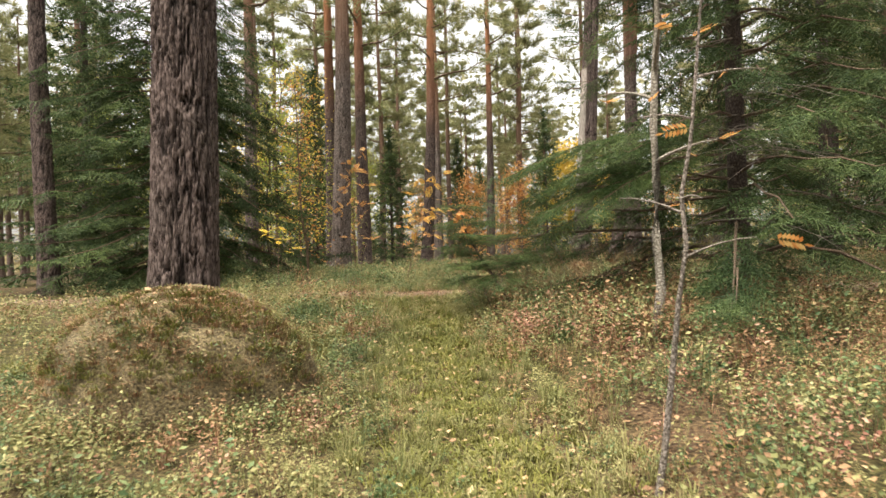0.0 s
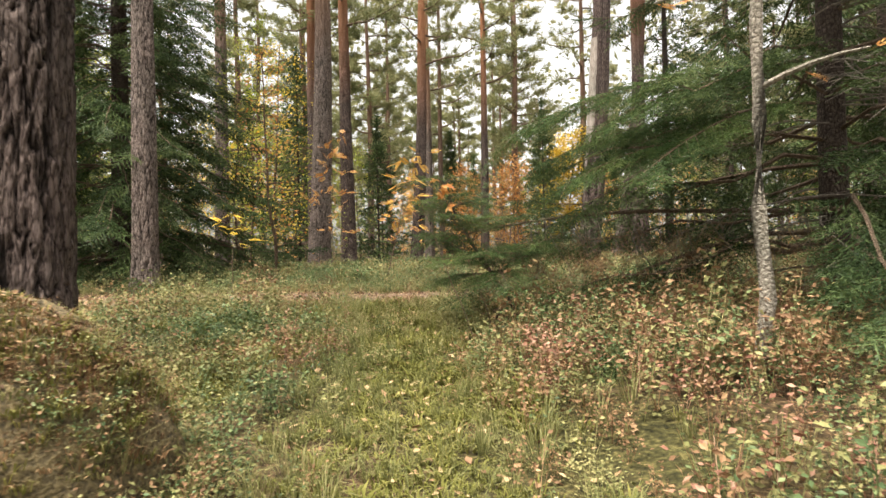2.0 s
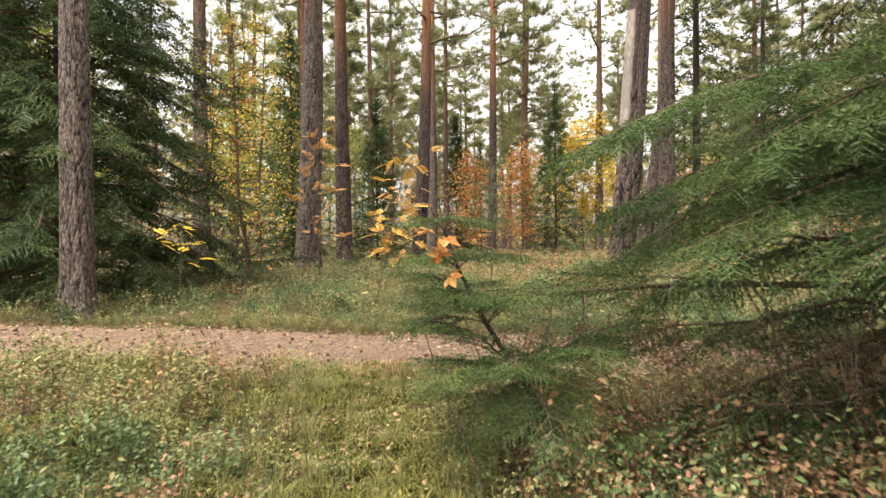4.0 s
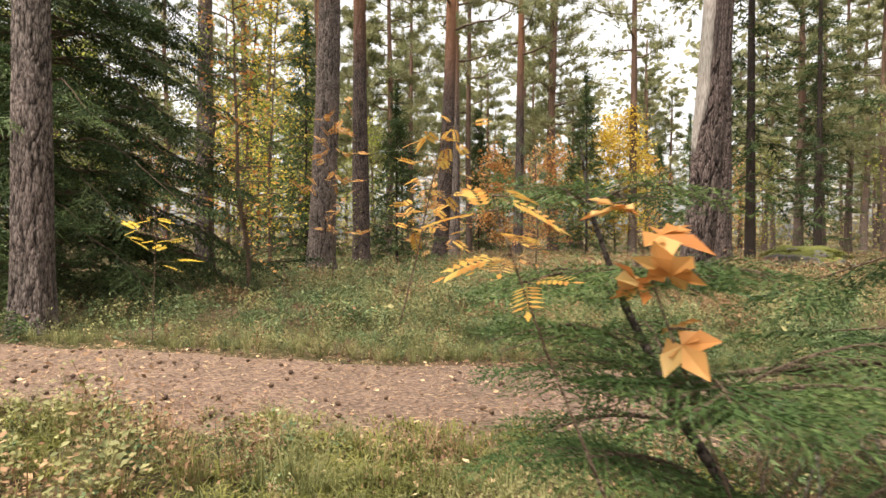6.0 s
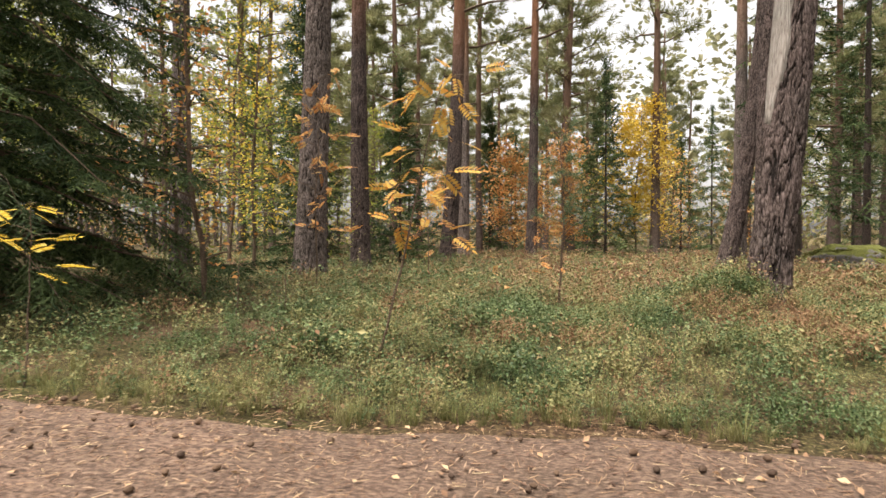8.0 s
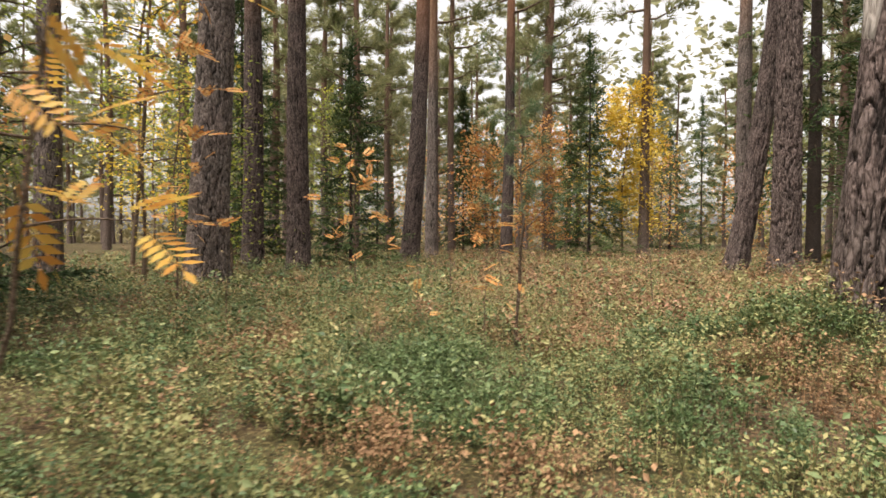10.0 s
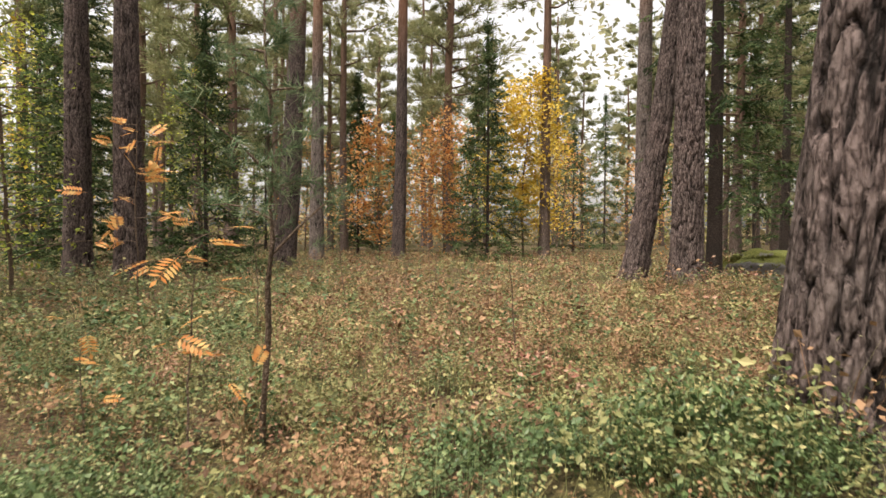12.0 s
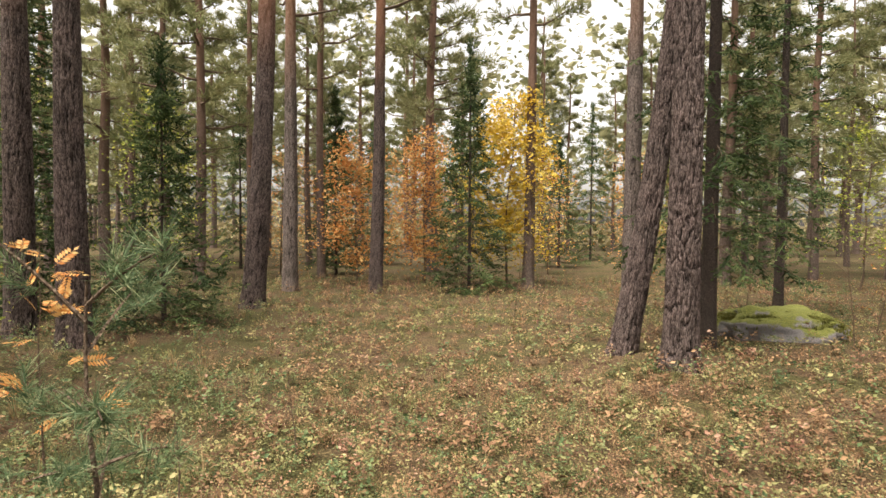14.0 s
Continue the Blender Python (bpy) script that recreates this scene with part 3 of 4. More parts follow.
spruce("young_spruce_tree", "young spruce behind two dark pines", (-5.3, 26.2), 5.6, 1.6, 0.05, 0.15, 15, 6, SPRAY_FAR, 0.26, 0.12, SPRUCE_LEAF, "young spruces", taper=1.1)
spruce("young_spruce_tree", "shaded spruce behind dark pines", (-9.2, 27.5), 9.0, 1.9, 0.07, 0.2, 24, 7, SPRAY_FAR, 0.24, 0.2, SPRUCE_LEAF, "young spruces")
spruce("young_spruce_tree", "narrow green spruce far back among pines", (-3.9, 39.0), 7.5, 1.2, 0.06, 0.5, 20, 7, SPRAY_FAR, 0.24, 0.15, SPRUCE_LEAF, "young spruces")
spruce("spruce_tree", "thin spruce with sparse hanging boughs", (5.75, 24.4), 14, 1.9, 0.15, 1.8, 26, 4, SPRAY_FAR, 0.3, 0.5, SPRUCE_LEAF)
spruce("spruce_tree", "thin spruce with ragged sparse boughs", (9.0, 28.0), 13, 1.7, 0.12, 2.0, 22, 4, SPRAY_FAR, 0.32, 0.45, SPRUCE_LEAF)
spruce("spruce_tree", "tall spruce deep in the wood behind pines", (8.8, 17.5), 14, 2.4, 0.16, 1.0, 26, 6, SPRAY_FAR, 0.28, 0.4, SPRUCE_LEAF)
spruce("spruce_tree", "spruce at the edge of the wood", (6.0, 11.5), 11, 1.7, 0.12, 0.7, 24, 6, SPRAY_MID, 0.24, 0.4, SPRUCE_LEAF)
spruce("spruce_tree", "dark spruce in the wood behind pines", (-11.5, 15.5), 13, 2.6, 0.15, 0.5, 26, 7, SPRAY_FAR, 0.26, 0.4, SPRUCE_LEAF)
for x, y, h in [(-3.0, 45, 7), (6.5, 44, 6), (12, 36, 8), (-14, 33, 9), (-9, 42, 8), (16, 30, 9), (1.5, 58, 9), (-18, 24, 9), (14, 22, 10), (9.5, 50, 9)]:
    spruce("young_spruce_tree", "spruce of the undergrowth far among pines", (x, y), h, 1.6, 0.07, 0.3, 14, 6, SPRAY_FAR, 0.36, 0.2, SPRUCE_LEAF, "young spruces", taper=1.0)


def frond(rng, start, tip, spray_size=1.0, sag=0.08, lateral=0.5, gap=0.05, r0=0.007):
    """A flat spruce bough: its axis with side shoots in one plane; gives its wood and the sprays' matrices."""
    p0, p1 = np.asarray(start, float), np.asarray(tip, float)
    L = np.linalg.norm(p1 - p0)
    axis = [p0 + (p1 - p0) * q + np.array((0, 0, sag * L * (4 * q * (1 - q)) - 0.04 * L * q * q)) for q in np.linspace(0, 1, 9)]
    wood, mats = [tube(axis, np.linspace(r0, 0.0018, 9), 5)], []
    n = int(L / gap)
    for i in range(n):
        q = 0.18 + 0.82 * (i + rng.uniform(0, 0.6)) / n
        j = min(7, int(q * 8))
        p = axis[j] + (axis[j + 1] - axis[j]) * (q * 8 - j)
        d = axis[j + 1] - axis[j]
        d = d / np.linalg.norm(d)
        side = np.cross(d, (0, 0, 1.0))
        side /= np.linalg.norm(side)
        sgn = 1 if i % 2 else -1
        way = d * 0.75 + side * sgn * 0.75 + np.array((0, 0, rng.uniform(-0.3, -0.02)))
        way /= np.linalg.norm(way)
        reach = L * lateral * (1.05 - 0.85 * q) * rng.uniform(0.7, 1.15) + 0.06
        wood.append(tube([p + way * reach * k + np.array((0, 0, -0.12 * reach * k * k)) for k in (0, 0.5, 1.0)], (0.003, 0.002, 0.001), 3))
        m = max(1, int(reach / 0.11))
        for k in range(m):
            mats.append(placed(p + way * reach * k / m + np.array((0, 0, -0.12 * reach * (k / m) ** 2)), way + side * rng.normal() * 0.15, scale=spray_size * rng.uniform(0.75, 1.15), spin=rng.normal() * 0.3))
    mats.append(placed(axis[-2], axis[-1] - axis[-2], scale=spray_size))
    return wood, mats


# low green boughs of the lane's spruce that reach out towards the lane
rng = np.random.default_rng(41)
base = np.array(lane_spruce.location)
for sx, sy, sz, tx, ty, tz in [(2.6, 6.6, 1.55, 0.72, 6.12, 1.22), (2.5, 6.6, 1.25, 0.85, 6.3, 0.98), (2.6, 6.5, 1.1, 1.05, 5.95, 0.82), (2.7, 6.5, 1.5, 1.25, 5.85, 1.15),
                               (2.7, 6.7, 1.35, 0.95, 6.6, 0.8), (2.8, 6.4, 1.3, 1.45, 5.5, 0.8)]:
    wood, fm = frond(rng, np.array((sx, sy, sz)) - base, np.array((tx, ty, tz)) - base, 1.0, 0.07, 0.34, 0.045, 0.012)
    v, f = joined(wood)
    bough = part("bough", mesh_np("bough", v, f, TWIG), lane_spruce)
    v, f = spread(SPRAY_SMALL, fm)
    part("needles", mesh_np("needles", v, f, SPRUCE_BRIGHT), bough, "fresh green spruce needles")["kind"] = "stuff"

# bare dead boughs low on the same trunk
for i in range(46):
    a, z, L = rng.uniform(0, tau), rng.uniform(0.3, 3.4), rng.uniform(0.6, 1.5)
    u = np.array((cos(a), sin(a), 0))
    lat = np.array((-sin(a), cos(a), 0))
    axis = [np.array((0, 0, z)) + u * L * q + lat * 0.12 * L * sin(3 * q + i) + np.array((0, 0, -0.3 * L * q * q)) for q in np.linspace(0, 1, 6)]
    wood = [tube(axis, np.linspace(0.009, 0.002, 6), 4)]
    for k in range(9):
        p = axis[1 + k % 5]
        d = (u * 0.6 + lat * (1 if k % 2 else -1) + np.array((0, 0, rng.normal() * 0.4))) * rng.uniform(0.12, 0.3)
        wood.append(tube([p, p + d * 0.5 + np.array((0, 0, -0.01)), p + d + np.array((0, 0, -0.05))], (0.003, 0.002, 0.001), 3))
    v, f = joined(wood)
    part("dead_bough", mesh_np("dead_bough", v, f, DEAD_TWIG), lane_spruce, "bare dead bough")

# low spreading spruce bush beside the cross path
bush = thing("young_spruce_tree", "low spreading bright-green spruce bush by the path", "tree", "young spruces", (0.72, 6.78, land(0.72, 6.78)))
base = np.array(bush.location)
lead = [np.array(p) for p in ((0.72, 6.78, base[2] - 0.04), (0.52, 6.78, 0.12), (0.34, 6.77, 0.4), (0.2, 6.76, 0.68), (0.13, 6.75, 0.88), (0.11, 6.75, 1.02))]
v, f = tube([p - base for p in lead], (0.02, 0.016, 0.012, 0.008, 0.005, 0.002), 7)
part("trunk", mesh_np("trunk", v, f, SPRUCE_BARK, True), bush)
for k, tx, ty, tz in [(1, 0.1, 6.34, 0.5), (1, 0.2, 6.15, 0.3), (1, 0.5, 6.1, 0.35), (1, 0.85, 6.25, 0.4), (1, 0.05, 6.75, 0.1), (1, 1.05, 6.7, 0.45), (1, 0.3, 6.3, 0.0), (1, 0.6, 7.3, 0.4), (1, 1.0, 7.1, 0.4), (1, 0.65, 6.0, 0.1),
                      (2, 0.06, 6.36, 0.7), (2, 0.28, 6.22, 0.62), (2, 0.0, 6.95, 0.5), (2, 0.6, 6.3, 0.6), (2, 0.3, 7.2, 0.6), (2, 0.75, 6.75, 0.62), (2, 0.0, 6.6, 0.42),
                      (3, 0.02, 6.5, 0.75), (3, 0.2, 6.42, 0.78), (3, 0.45, 6.6, 0.76), (3, 0.03, 6.98, 0.74), (3, 0.4, 7.0, 0.75), (4, 0.02, 6.6, 0.92), (4, 0.28, 6.62, 0.93), (4, 0.03, 6.88, 0.93), (4, 0.25, 6.9, 0.92)]:
    foot = lead[k] - base
    wood, fm = frond(rng, foot, np.array((tx, ty, tz)) - base, 0.8, 0.1, 0.5, 0.035, 0.006)
    v, f = joined(wood)
    bough = part("bough", mesh_np("bough", v, f, TWIG), bush)
    v, f = spread(SPRAY_SMALL, fm)
    part("needles", mesh_np("needles", v, f, SPRUCE_BRIGHT), bough)["kind"] = "stuff"


# ---- broad-leaved saplings ----
LEAF = (np.array([(0, 0, 0), (0.5, 0.3, 0.05), (1, 0, -0.05), (0.5, -0.3, 0.05)], float), np.array([(0, 1, 2, 3)]))


def pinnate_leaf(pairs=6, length=0.17):
    """A rowan leaf along x: leaflet pairs on a midrib, drooping."""
    v, f = [], []

    def add(quad):
        f.append([len(v) + k for k in range(4)])
        v.extend(quad)

    def rib(t):
        return np.array((t * length, 0, -0.25 * length * t * t))

    add([rib(0) + (0, 0.0012, 0), rib(0) - (0, 0.0012, 0), rib(1) - (0, 0.0008, 0), rib(1) + (0, 0.0008, 0)])
    for i in range(pairs + 1):
        t = 0.25 + 0.75 * i / pairs
        for sgn in ((-1, 1) if i < pairs else (0,)):
            d = np.array((0.45, sgn * 0.85, -0.12)) if sgn else np.array((1.0, 0, -0.3))
            L = length * 0.36 * (1 - 0.35 * abs(t - 0.6))
            side = np.cross(d, (0, 0, 1.0))
            side /= np.linalg.norm(side)
            p = rib(t)
            add([p, p + d * L * 0.45 + side * L * 0.19, p + d * L, p + d * L * 0.45 - side * L * 0.19])
    return np.array(v), np.array(f)


def lobed_leaf():
    """A broad lobed leaf, slightly cupped, along x."""
    v, f = [], []
    for a, L in ((-1.9, 0.45), (-1.05, 0.75), (0.0, 1.0), (1.05, 0.75), (1.9, 0.45)):
        d = np.array((cos(a), sin(a), 0))
        s = np.array((-sin(a), cos(a), 0))
        c = np.array((0.25, 0, 0.0))
        f.append([len(v) + k for k in range(4)])
        v += [c, c + d * L * 0.5 + s * 0.26 + (0, 0, 0.06), c + d * L + (0, 0, -0.1), c + d * L * 0.5 - s * 0.26 + (0, 0, 0.05)]
    return np.array(v), np.array(f)


ROWAN_LEAF, LOBED_LEAF = pinnate_leaf(), lobed_leaf()


def sapling(name, label, at, height, reach, material, leaf, leaves, size, stem_r=0.02, lean=(0.0, 0.0), bark=None, bare=0.3, boughs=14, group="", seed=0, tiers=None, flat=0.0, rise=0.4):
    rng = np.random.default_rng(900 + seed)
    t = thing(name, label, "tree", group, (at[0], at[1], land(at[0], at[1])))
    zs = np.linspace(-0.05, height, 12)
    wob = rng.normal(size=(12, 2)).cumsum(0) * 0.006 * height
    stem = [np.array((lean[0] * z + wob[i, 0] - wob[0, 0], lean[1] * z + wob[i, 1] - wob[0, 1], z)) for i, z in enumerate(zs)]
    v, f = tube(stem, np.linspace(stem_r, stem_r * 0.25, 12), 7)
    part("stem", mesh_np("stem", v, f, bark or TWIG, True), t)
    limbs, mats = [], []
    for k in range(boughs):
        s = bare + (1 - bare) * (k + rng.uniform(0, 1)) / boughs
        j = min(10, int(s * 11))
        p0 = stem[j] + (stem[j + 1] - stem[j]) * (s * 11 - j)
        a = k * 2.4 + rng.uniform(-0.5, 0.5)
        L = reach * rng.uniform(0.5, 1.1) * (1.05 - 0.6 * max(0, s - 0.4))
        u = np.array((cos(a), sin(a), rise * rng.uniform(0.3, 1.5)))
        pts = [p0 + u * L * q + np.array((0, 0, -0.25 * L * q * q)) for q in np.linspace(0, 1, 5)]
        limbs.append(tube(pts, np.linspace(stem_r * 0.4, stem_r * 0.12, 5), 4))
        for i in range(max(1, leaves // boughs)):
            q = rng.uniform(0.25, 1.0)
            p = pts[0] + (pts[-1] - pts[0]) * q + rng.normal(size=3) * (0.24 if len(leaf[0]) == 4 else 0.12) * L * (1 - flat)
            way = u * rng.uniform(0.2, 1) + rng.normal(size=3) * np.array((0.8, 0.8, 0.5 * (1 - flat)))
            mats.append(placed(p, way, scale=size * rng.uniform(0.7, 1.25), spin=rng.normal() * 0.6 * (1 - flat)))
    v, f = joined(limbs)
    part("twigwork", mesh_np("twigwork", v, f, bark or TWIG), t)["kind"] = "stuff"
    v, f = spread(leaf, mats)
    part("foliage", mesh_np("foliage", v, f, material), t)["kind"] = "stuff"
    return t


BROAD = [
    (-6.9, 19.6, 7.0, 1.2, YELLOW_LEAF, 1500, 0.085, "tall thin birch sapling with yellow leaves"),
    (-8.9, 22.0, 8.5, 1.6, GREEN_YELLOW, 2200, 0.1, "tall birch sapling turning from green to yellow"),
    (-4.3, 13.6, 4.6, 0.75, ORANGE_LEAF, 620, 0.075, "thin rowan sapling with orange leaves by a dark spruce"),
    (-6.4, 16.3, 5.0, 1.0, GREEN_YELLOW, 1200, 0.075, "slim sapling with yellow-green leaves"),
    (3.0, 34.9, 6.6, 1.5, YELLOW_LEAF, 7000, 0.15, "bright yellow birch beside a young spruce"),
    (0.0, 36.4, 5.4, 1.5, ORANGE_LEAF, 3200, 0.14, "orange-leaved sapling behind a young spruce"),
    (-2.4, 34.9, 4.9, 1.5, ORANGE_LEAF, 3000, 0.14, "orange-leaved sapling among pine trunks"),
    (-10.8, 16.5, 6.5, 1.6, GREEN_YELLOW, 2000, 0.1, "leafy sapling, yellow and green"),
    (-13.0, 21.0, 8.0, 1.9, GREEN_YELLOW, 2200, 0.12, "leafy sapling, yellow and green"),
    (-7.4, 31.0, 6.0, 1.5, GREEN_YELLOW, 1500, 0.1, "green-yellow sapling behind dark pines"),
    (-11.5, 29.0, 6.5, 1.7, GREEN_YELLOW, 1800, 0.11, "green-yellow sapling behind dark pines"),
    (-9.8, 19.0, 3.2, 1.1, ORANGE_LEAF, 800, 0.08, "low orange-leaved shrub among pines"),
    (-5.9, 20.8, 4.2, 1.0, GREEN_YELLOW, 900, 0.08, "slim sapling with yellow-green leaves"),
    (5.3, 40.0, 5.0, 1.6, ORANGE_LEAF, 1000, 0.11, "orange-leaved sapling among pine trunks"),
    (7.9, 36.0, 4.0, 1.4, ORANGE_LEAF, 900, 0.1, "orange-leaved sapling among pine trunks"),
    (11.0, 40.0, 5.5, 1.8, GREEN_YELLOW, 1300, 0.12, "green-yellow sapling among pine trunks"),
    (-6.0, 38.0, 5.0, 1.8, ORANGE_LEAF, 1100, 0.11, "orange-leaved sapling among pine trunks"),
    (-1.0, 44.0, 5.5, 2.2, ORANGE_LEAF, 1200, 0.13, "orange-leaved sapling among pine trunks"),
    (10.6, 25.0, 3.0, 1.1, ORANGE_LEAF, 600, 0.08, "low orange-leaved shrub among thin trunks"),
    (-16.0, 14.0, 7.0, 2.0, GREEN_YELLOW, 1800, 0.12, "leafy sapling, yellow and green"),
    (-14.0, 30.0, 7.0, 2.2, YELLOW_LEAF, 1500, 0.13, "yellow-leaved birch in the wood"),
    (6.8, 52.0, 7.0, 2.4, YELLOW_LEAF, 1400, 0.15, "yellow-leaved birch in the wood"),
    (-13.0, 46.0, 7.0, 2.6, GREEN_YELLOW, 1500, 0.15, "green-yellow sapling among pine trunks"),
    (15.0, 34.0, 6.0, 2.2, GREEN_YELLOW, 1400, 0.13, "green-yellow sapling among pine trunks"),
    (0.5, 50.0, 6.0, 2.6, GREEN_YELLOW, 1300, 0.15, "green-yellow sapling among pine trunks"),
    (-8.0, 52.0, 6.5, 2.6, ORANGE_LEAF, 1300, 0.15, "orange-leaved sapling among pine trunks"),
    (12.0, 50.0, 6.5, 2.6, ORANGE_LEAF, 1300, 0.15, "orange-leaved sapling among pine trunks"),
]
for i, (x, y, h, r, mat, n, size, label) in enumerate(BROAD):
    sapling("leafy_sapling", label, (x, y), h, r, mat, LEAF, n, size, 0.02 + 0.004 * h, bare=0.12 if h < 6 else 0.18, boughs=24, group="saplings of the undergrowth", seed=i, lean=(0.03 * sin(i * 2), 0.02 * cos(i)))

# rowans and small trees close to the walk
sapling("rowan_sapling", "thin rowan sapling with drooping yellow-orange feather leaves", (-1.5, 11.3), 2.15, 0.4, GOLD_LEAF, ROWAN_LEAF, 44, 1.05, 0.011, lean=(0.25, 0.0), bare=0.45, boughs=14, seed=51, rise=0.2)
sapling("rowan_sapling", "young rowan with bright yellow feather leaves beside a spruce bush", (0.4, 6.2), 1.2, 0.05, GOLD_LEAF, ROWAN_LEAF, 14, 0.48, 0.005, lean=(-0.33, 0.0), bare=0.9, boughs=6, seed=52, rise=0.1, flat=0.5)
sapling("oak_sapling", "small sapling with large withered orange-brown leaves", (0.54, 6.3), 1.2, 0.07, ORANGE_LEAF, LOBED_LEAF, 12, 0.065, 0.005, lean=(-0.36, 0.0), bare=0.8, boughs=5, seed=53, rise=0.1)
sapling("rowan_sapling", "small rowan with pale yellow leaves in front of a dark spruce", (-3.72, 10.6), 1.25, 0.32, YELLOW_LEAF, ROWAN_LEAF, 16, 1.1, 0.008, bare=0.6, boughs=7, seed=54, flat=0.4)
sapling("young_pine_tree", "spindly young pine with soft grey-green needles and a bare lower stem", (-0.21, 14.85), 2.2, 0.42, YOUNG_PINE_LEAF, TUFT_NEAR, 110, 1.15, 0.018, lean=(0.02, 0.0), bare=0.42, boughs=14, seed=55, rise=0.9)
sapling("rowan_sapling", "low seedling with orange-red leaves among berry shrubs", (-0.95, 14.7), 0.62, 0.16, ORANGE_LEAF, ROWAN_LEAF, 9, 0.7, 0.005, bare=0.4, boughs=5, seed=56)
sapling("rowan_sapling", "seedling with orange-red leaves near a bare stem", (-0.42, 14.55), 1.15, 0.25, ORANGE_LEAF, ROWAN_LEAF, 16, 0.8, 0.006, bare=0.3, boughs=7, seed=57)
sapling("rowan_sapling", "small tree with orange feather leaves in front of dark pines", (-2.6, 18.2), 2.2, 0.45, ORANGE_LEAF, ROWAN_LEAF, 40, 1.1, 0.012, bare=0.3, boughs=10, seed=58)
sapling("rowan_sapling", "thin rowan with orange leaves before a grey pine", (-3.9, 16.0), 3.4, 0.55, ORANGE_LEAF, ROWAN_LEAF, 70, 1.2, 0.014, bare=0.25, boughs=14, seed=59)
sapling("pale_sapling", "slim tree with smooth pale grey bark and few orange leaves", (1.85, 4.9), 4.6, 0.75, ORANGE_LEAF, ROWAN_LEAF, 26, 0.8, 0.042, lean=(0.03, 0.0), bark=PALE_BARK, bare=0.3, boughs=10, seed=62, flat=0.5)
sapling("dead_sapling", "dead grey sapling with brittle bare twigs", (1.4, 2.42), 2.1, 0.3, ORANGE_LEAF, ROWAN_LEAF, 7, 0.55, 0.014, lean=(0.08, 0.0), bark=DEAD_TWIG, bare=0.4, boughs=9, seed=63)
for i, (x, y, h) in enumerate([(-3.3, 12.6, 0.8), (-2.6, 12.2, 0.7), (-1.15, 17.6, 1.0), (0.3, 20.5, 0.8), (1.1, 16.4, 0.9), (-2.9, 15.2, 0.75), (3.2, 24.5, 1.6), (2.7, 25.5, 1.4), (6.5, 27.0, 2.2), (7.4, 26.5, 2.0), (8.2, 24.0, 2.4), (10.0, 26.0, 3.0), (11.2, 24.0, 2.8), (2.4, 27.0, 1.5), (-0.6, 19.0, 0.9)]):
    sapling("bare_sapling", "thin bare sapling stem rising from the shrubs", (x, y), h, 0.16 * h, STRAW, LEAF, 6, 0.03, 0.006 + 0.003 * h, lean=(0.12 * sin(i * 3.0), 0), bare=0.45, boughs=5, group="bare stems", seed=70 + i, rise=1.0)


# ---- boulders ----
def boulder(name, label, at, radii, material, seed, sharp=0.12, seg=70, rings=40, square=1.0):
    v = []
    for i in range(rings + 1):
        th = pi * i / rings
        for j in range(seg):
            a = tau * j / seg
            d = Vector((sin(th) * cos(a), sin(th) * sin(a), cos(th)))
            k = 1 + sharp * noise.noise(d * 1.8 + Vector((seed, 0, 0))) + sharp * 0.5 * noise.noise(d * 4.5 + Vector((0, seed, 0))) + 0.02 * noise.noise(d * 16)
            d = Vector([math.copysign(abs(c) ** square, c) for c in d])
            v.append((d.x * k * radii[0], d.y * k * radii[1], d.z * k * radii[2]))
    f = [(i * seg + j, (i + 1) * seg + j, (i + 1) * seg + (j + 1) % seg, i * seg + (j + 1) % seg) for i in range(rings) for j in range(seg)]
    ob = new(name, mesh_np(name, v, f, material, True))
    ob.location = at
    return tagged(ob, label, "boulder")


MOUND = (-1.36, 3.75, -0.48)
MOUND_R = (0.9, 0.62, 0.69)
boulder("mossy_mound", "low boulder mound overgrown with moss and needle litter", MOUND, MOUND_R, rock_material("overgrown_stone", (0.3, 0.24, 0.16), -0.2, (0.035, 0.026, 0.014), (0.22, 0.17, 0.085)), 3.3, 0.07)
boulder("mossy_boulder", "grey boulder with a thick cap of yellow-green moss", (7.65, 25.6, -0.02), (1.25, 0.85, 0.62), rock_material("capped_stone", (0.25, 0.235, 0.235), 0.85, (0.06, 0.07, 0.015), (0.22, 0.23, 0.05)), 7.7, 0.22, square=0.82)


def on_mound(x, y):
    q = 1 - ((x - MOUND[0]) / MOUND_R[0]) ** 2 - ((y - MOUND[1]) / MOUND_R[1]) ** 2
    return MOUND[2] + MOUND_R[2] * math.sqrt(q) if q > 0 else None


def floor_at(x, y):
    m = on_mound(x, y)
    g = land(x, y)
    return max(g, m) if m is not None else g


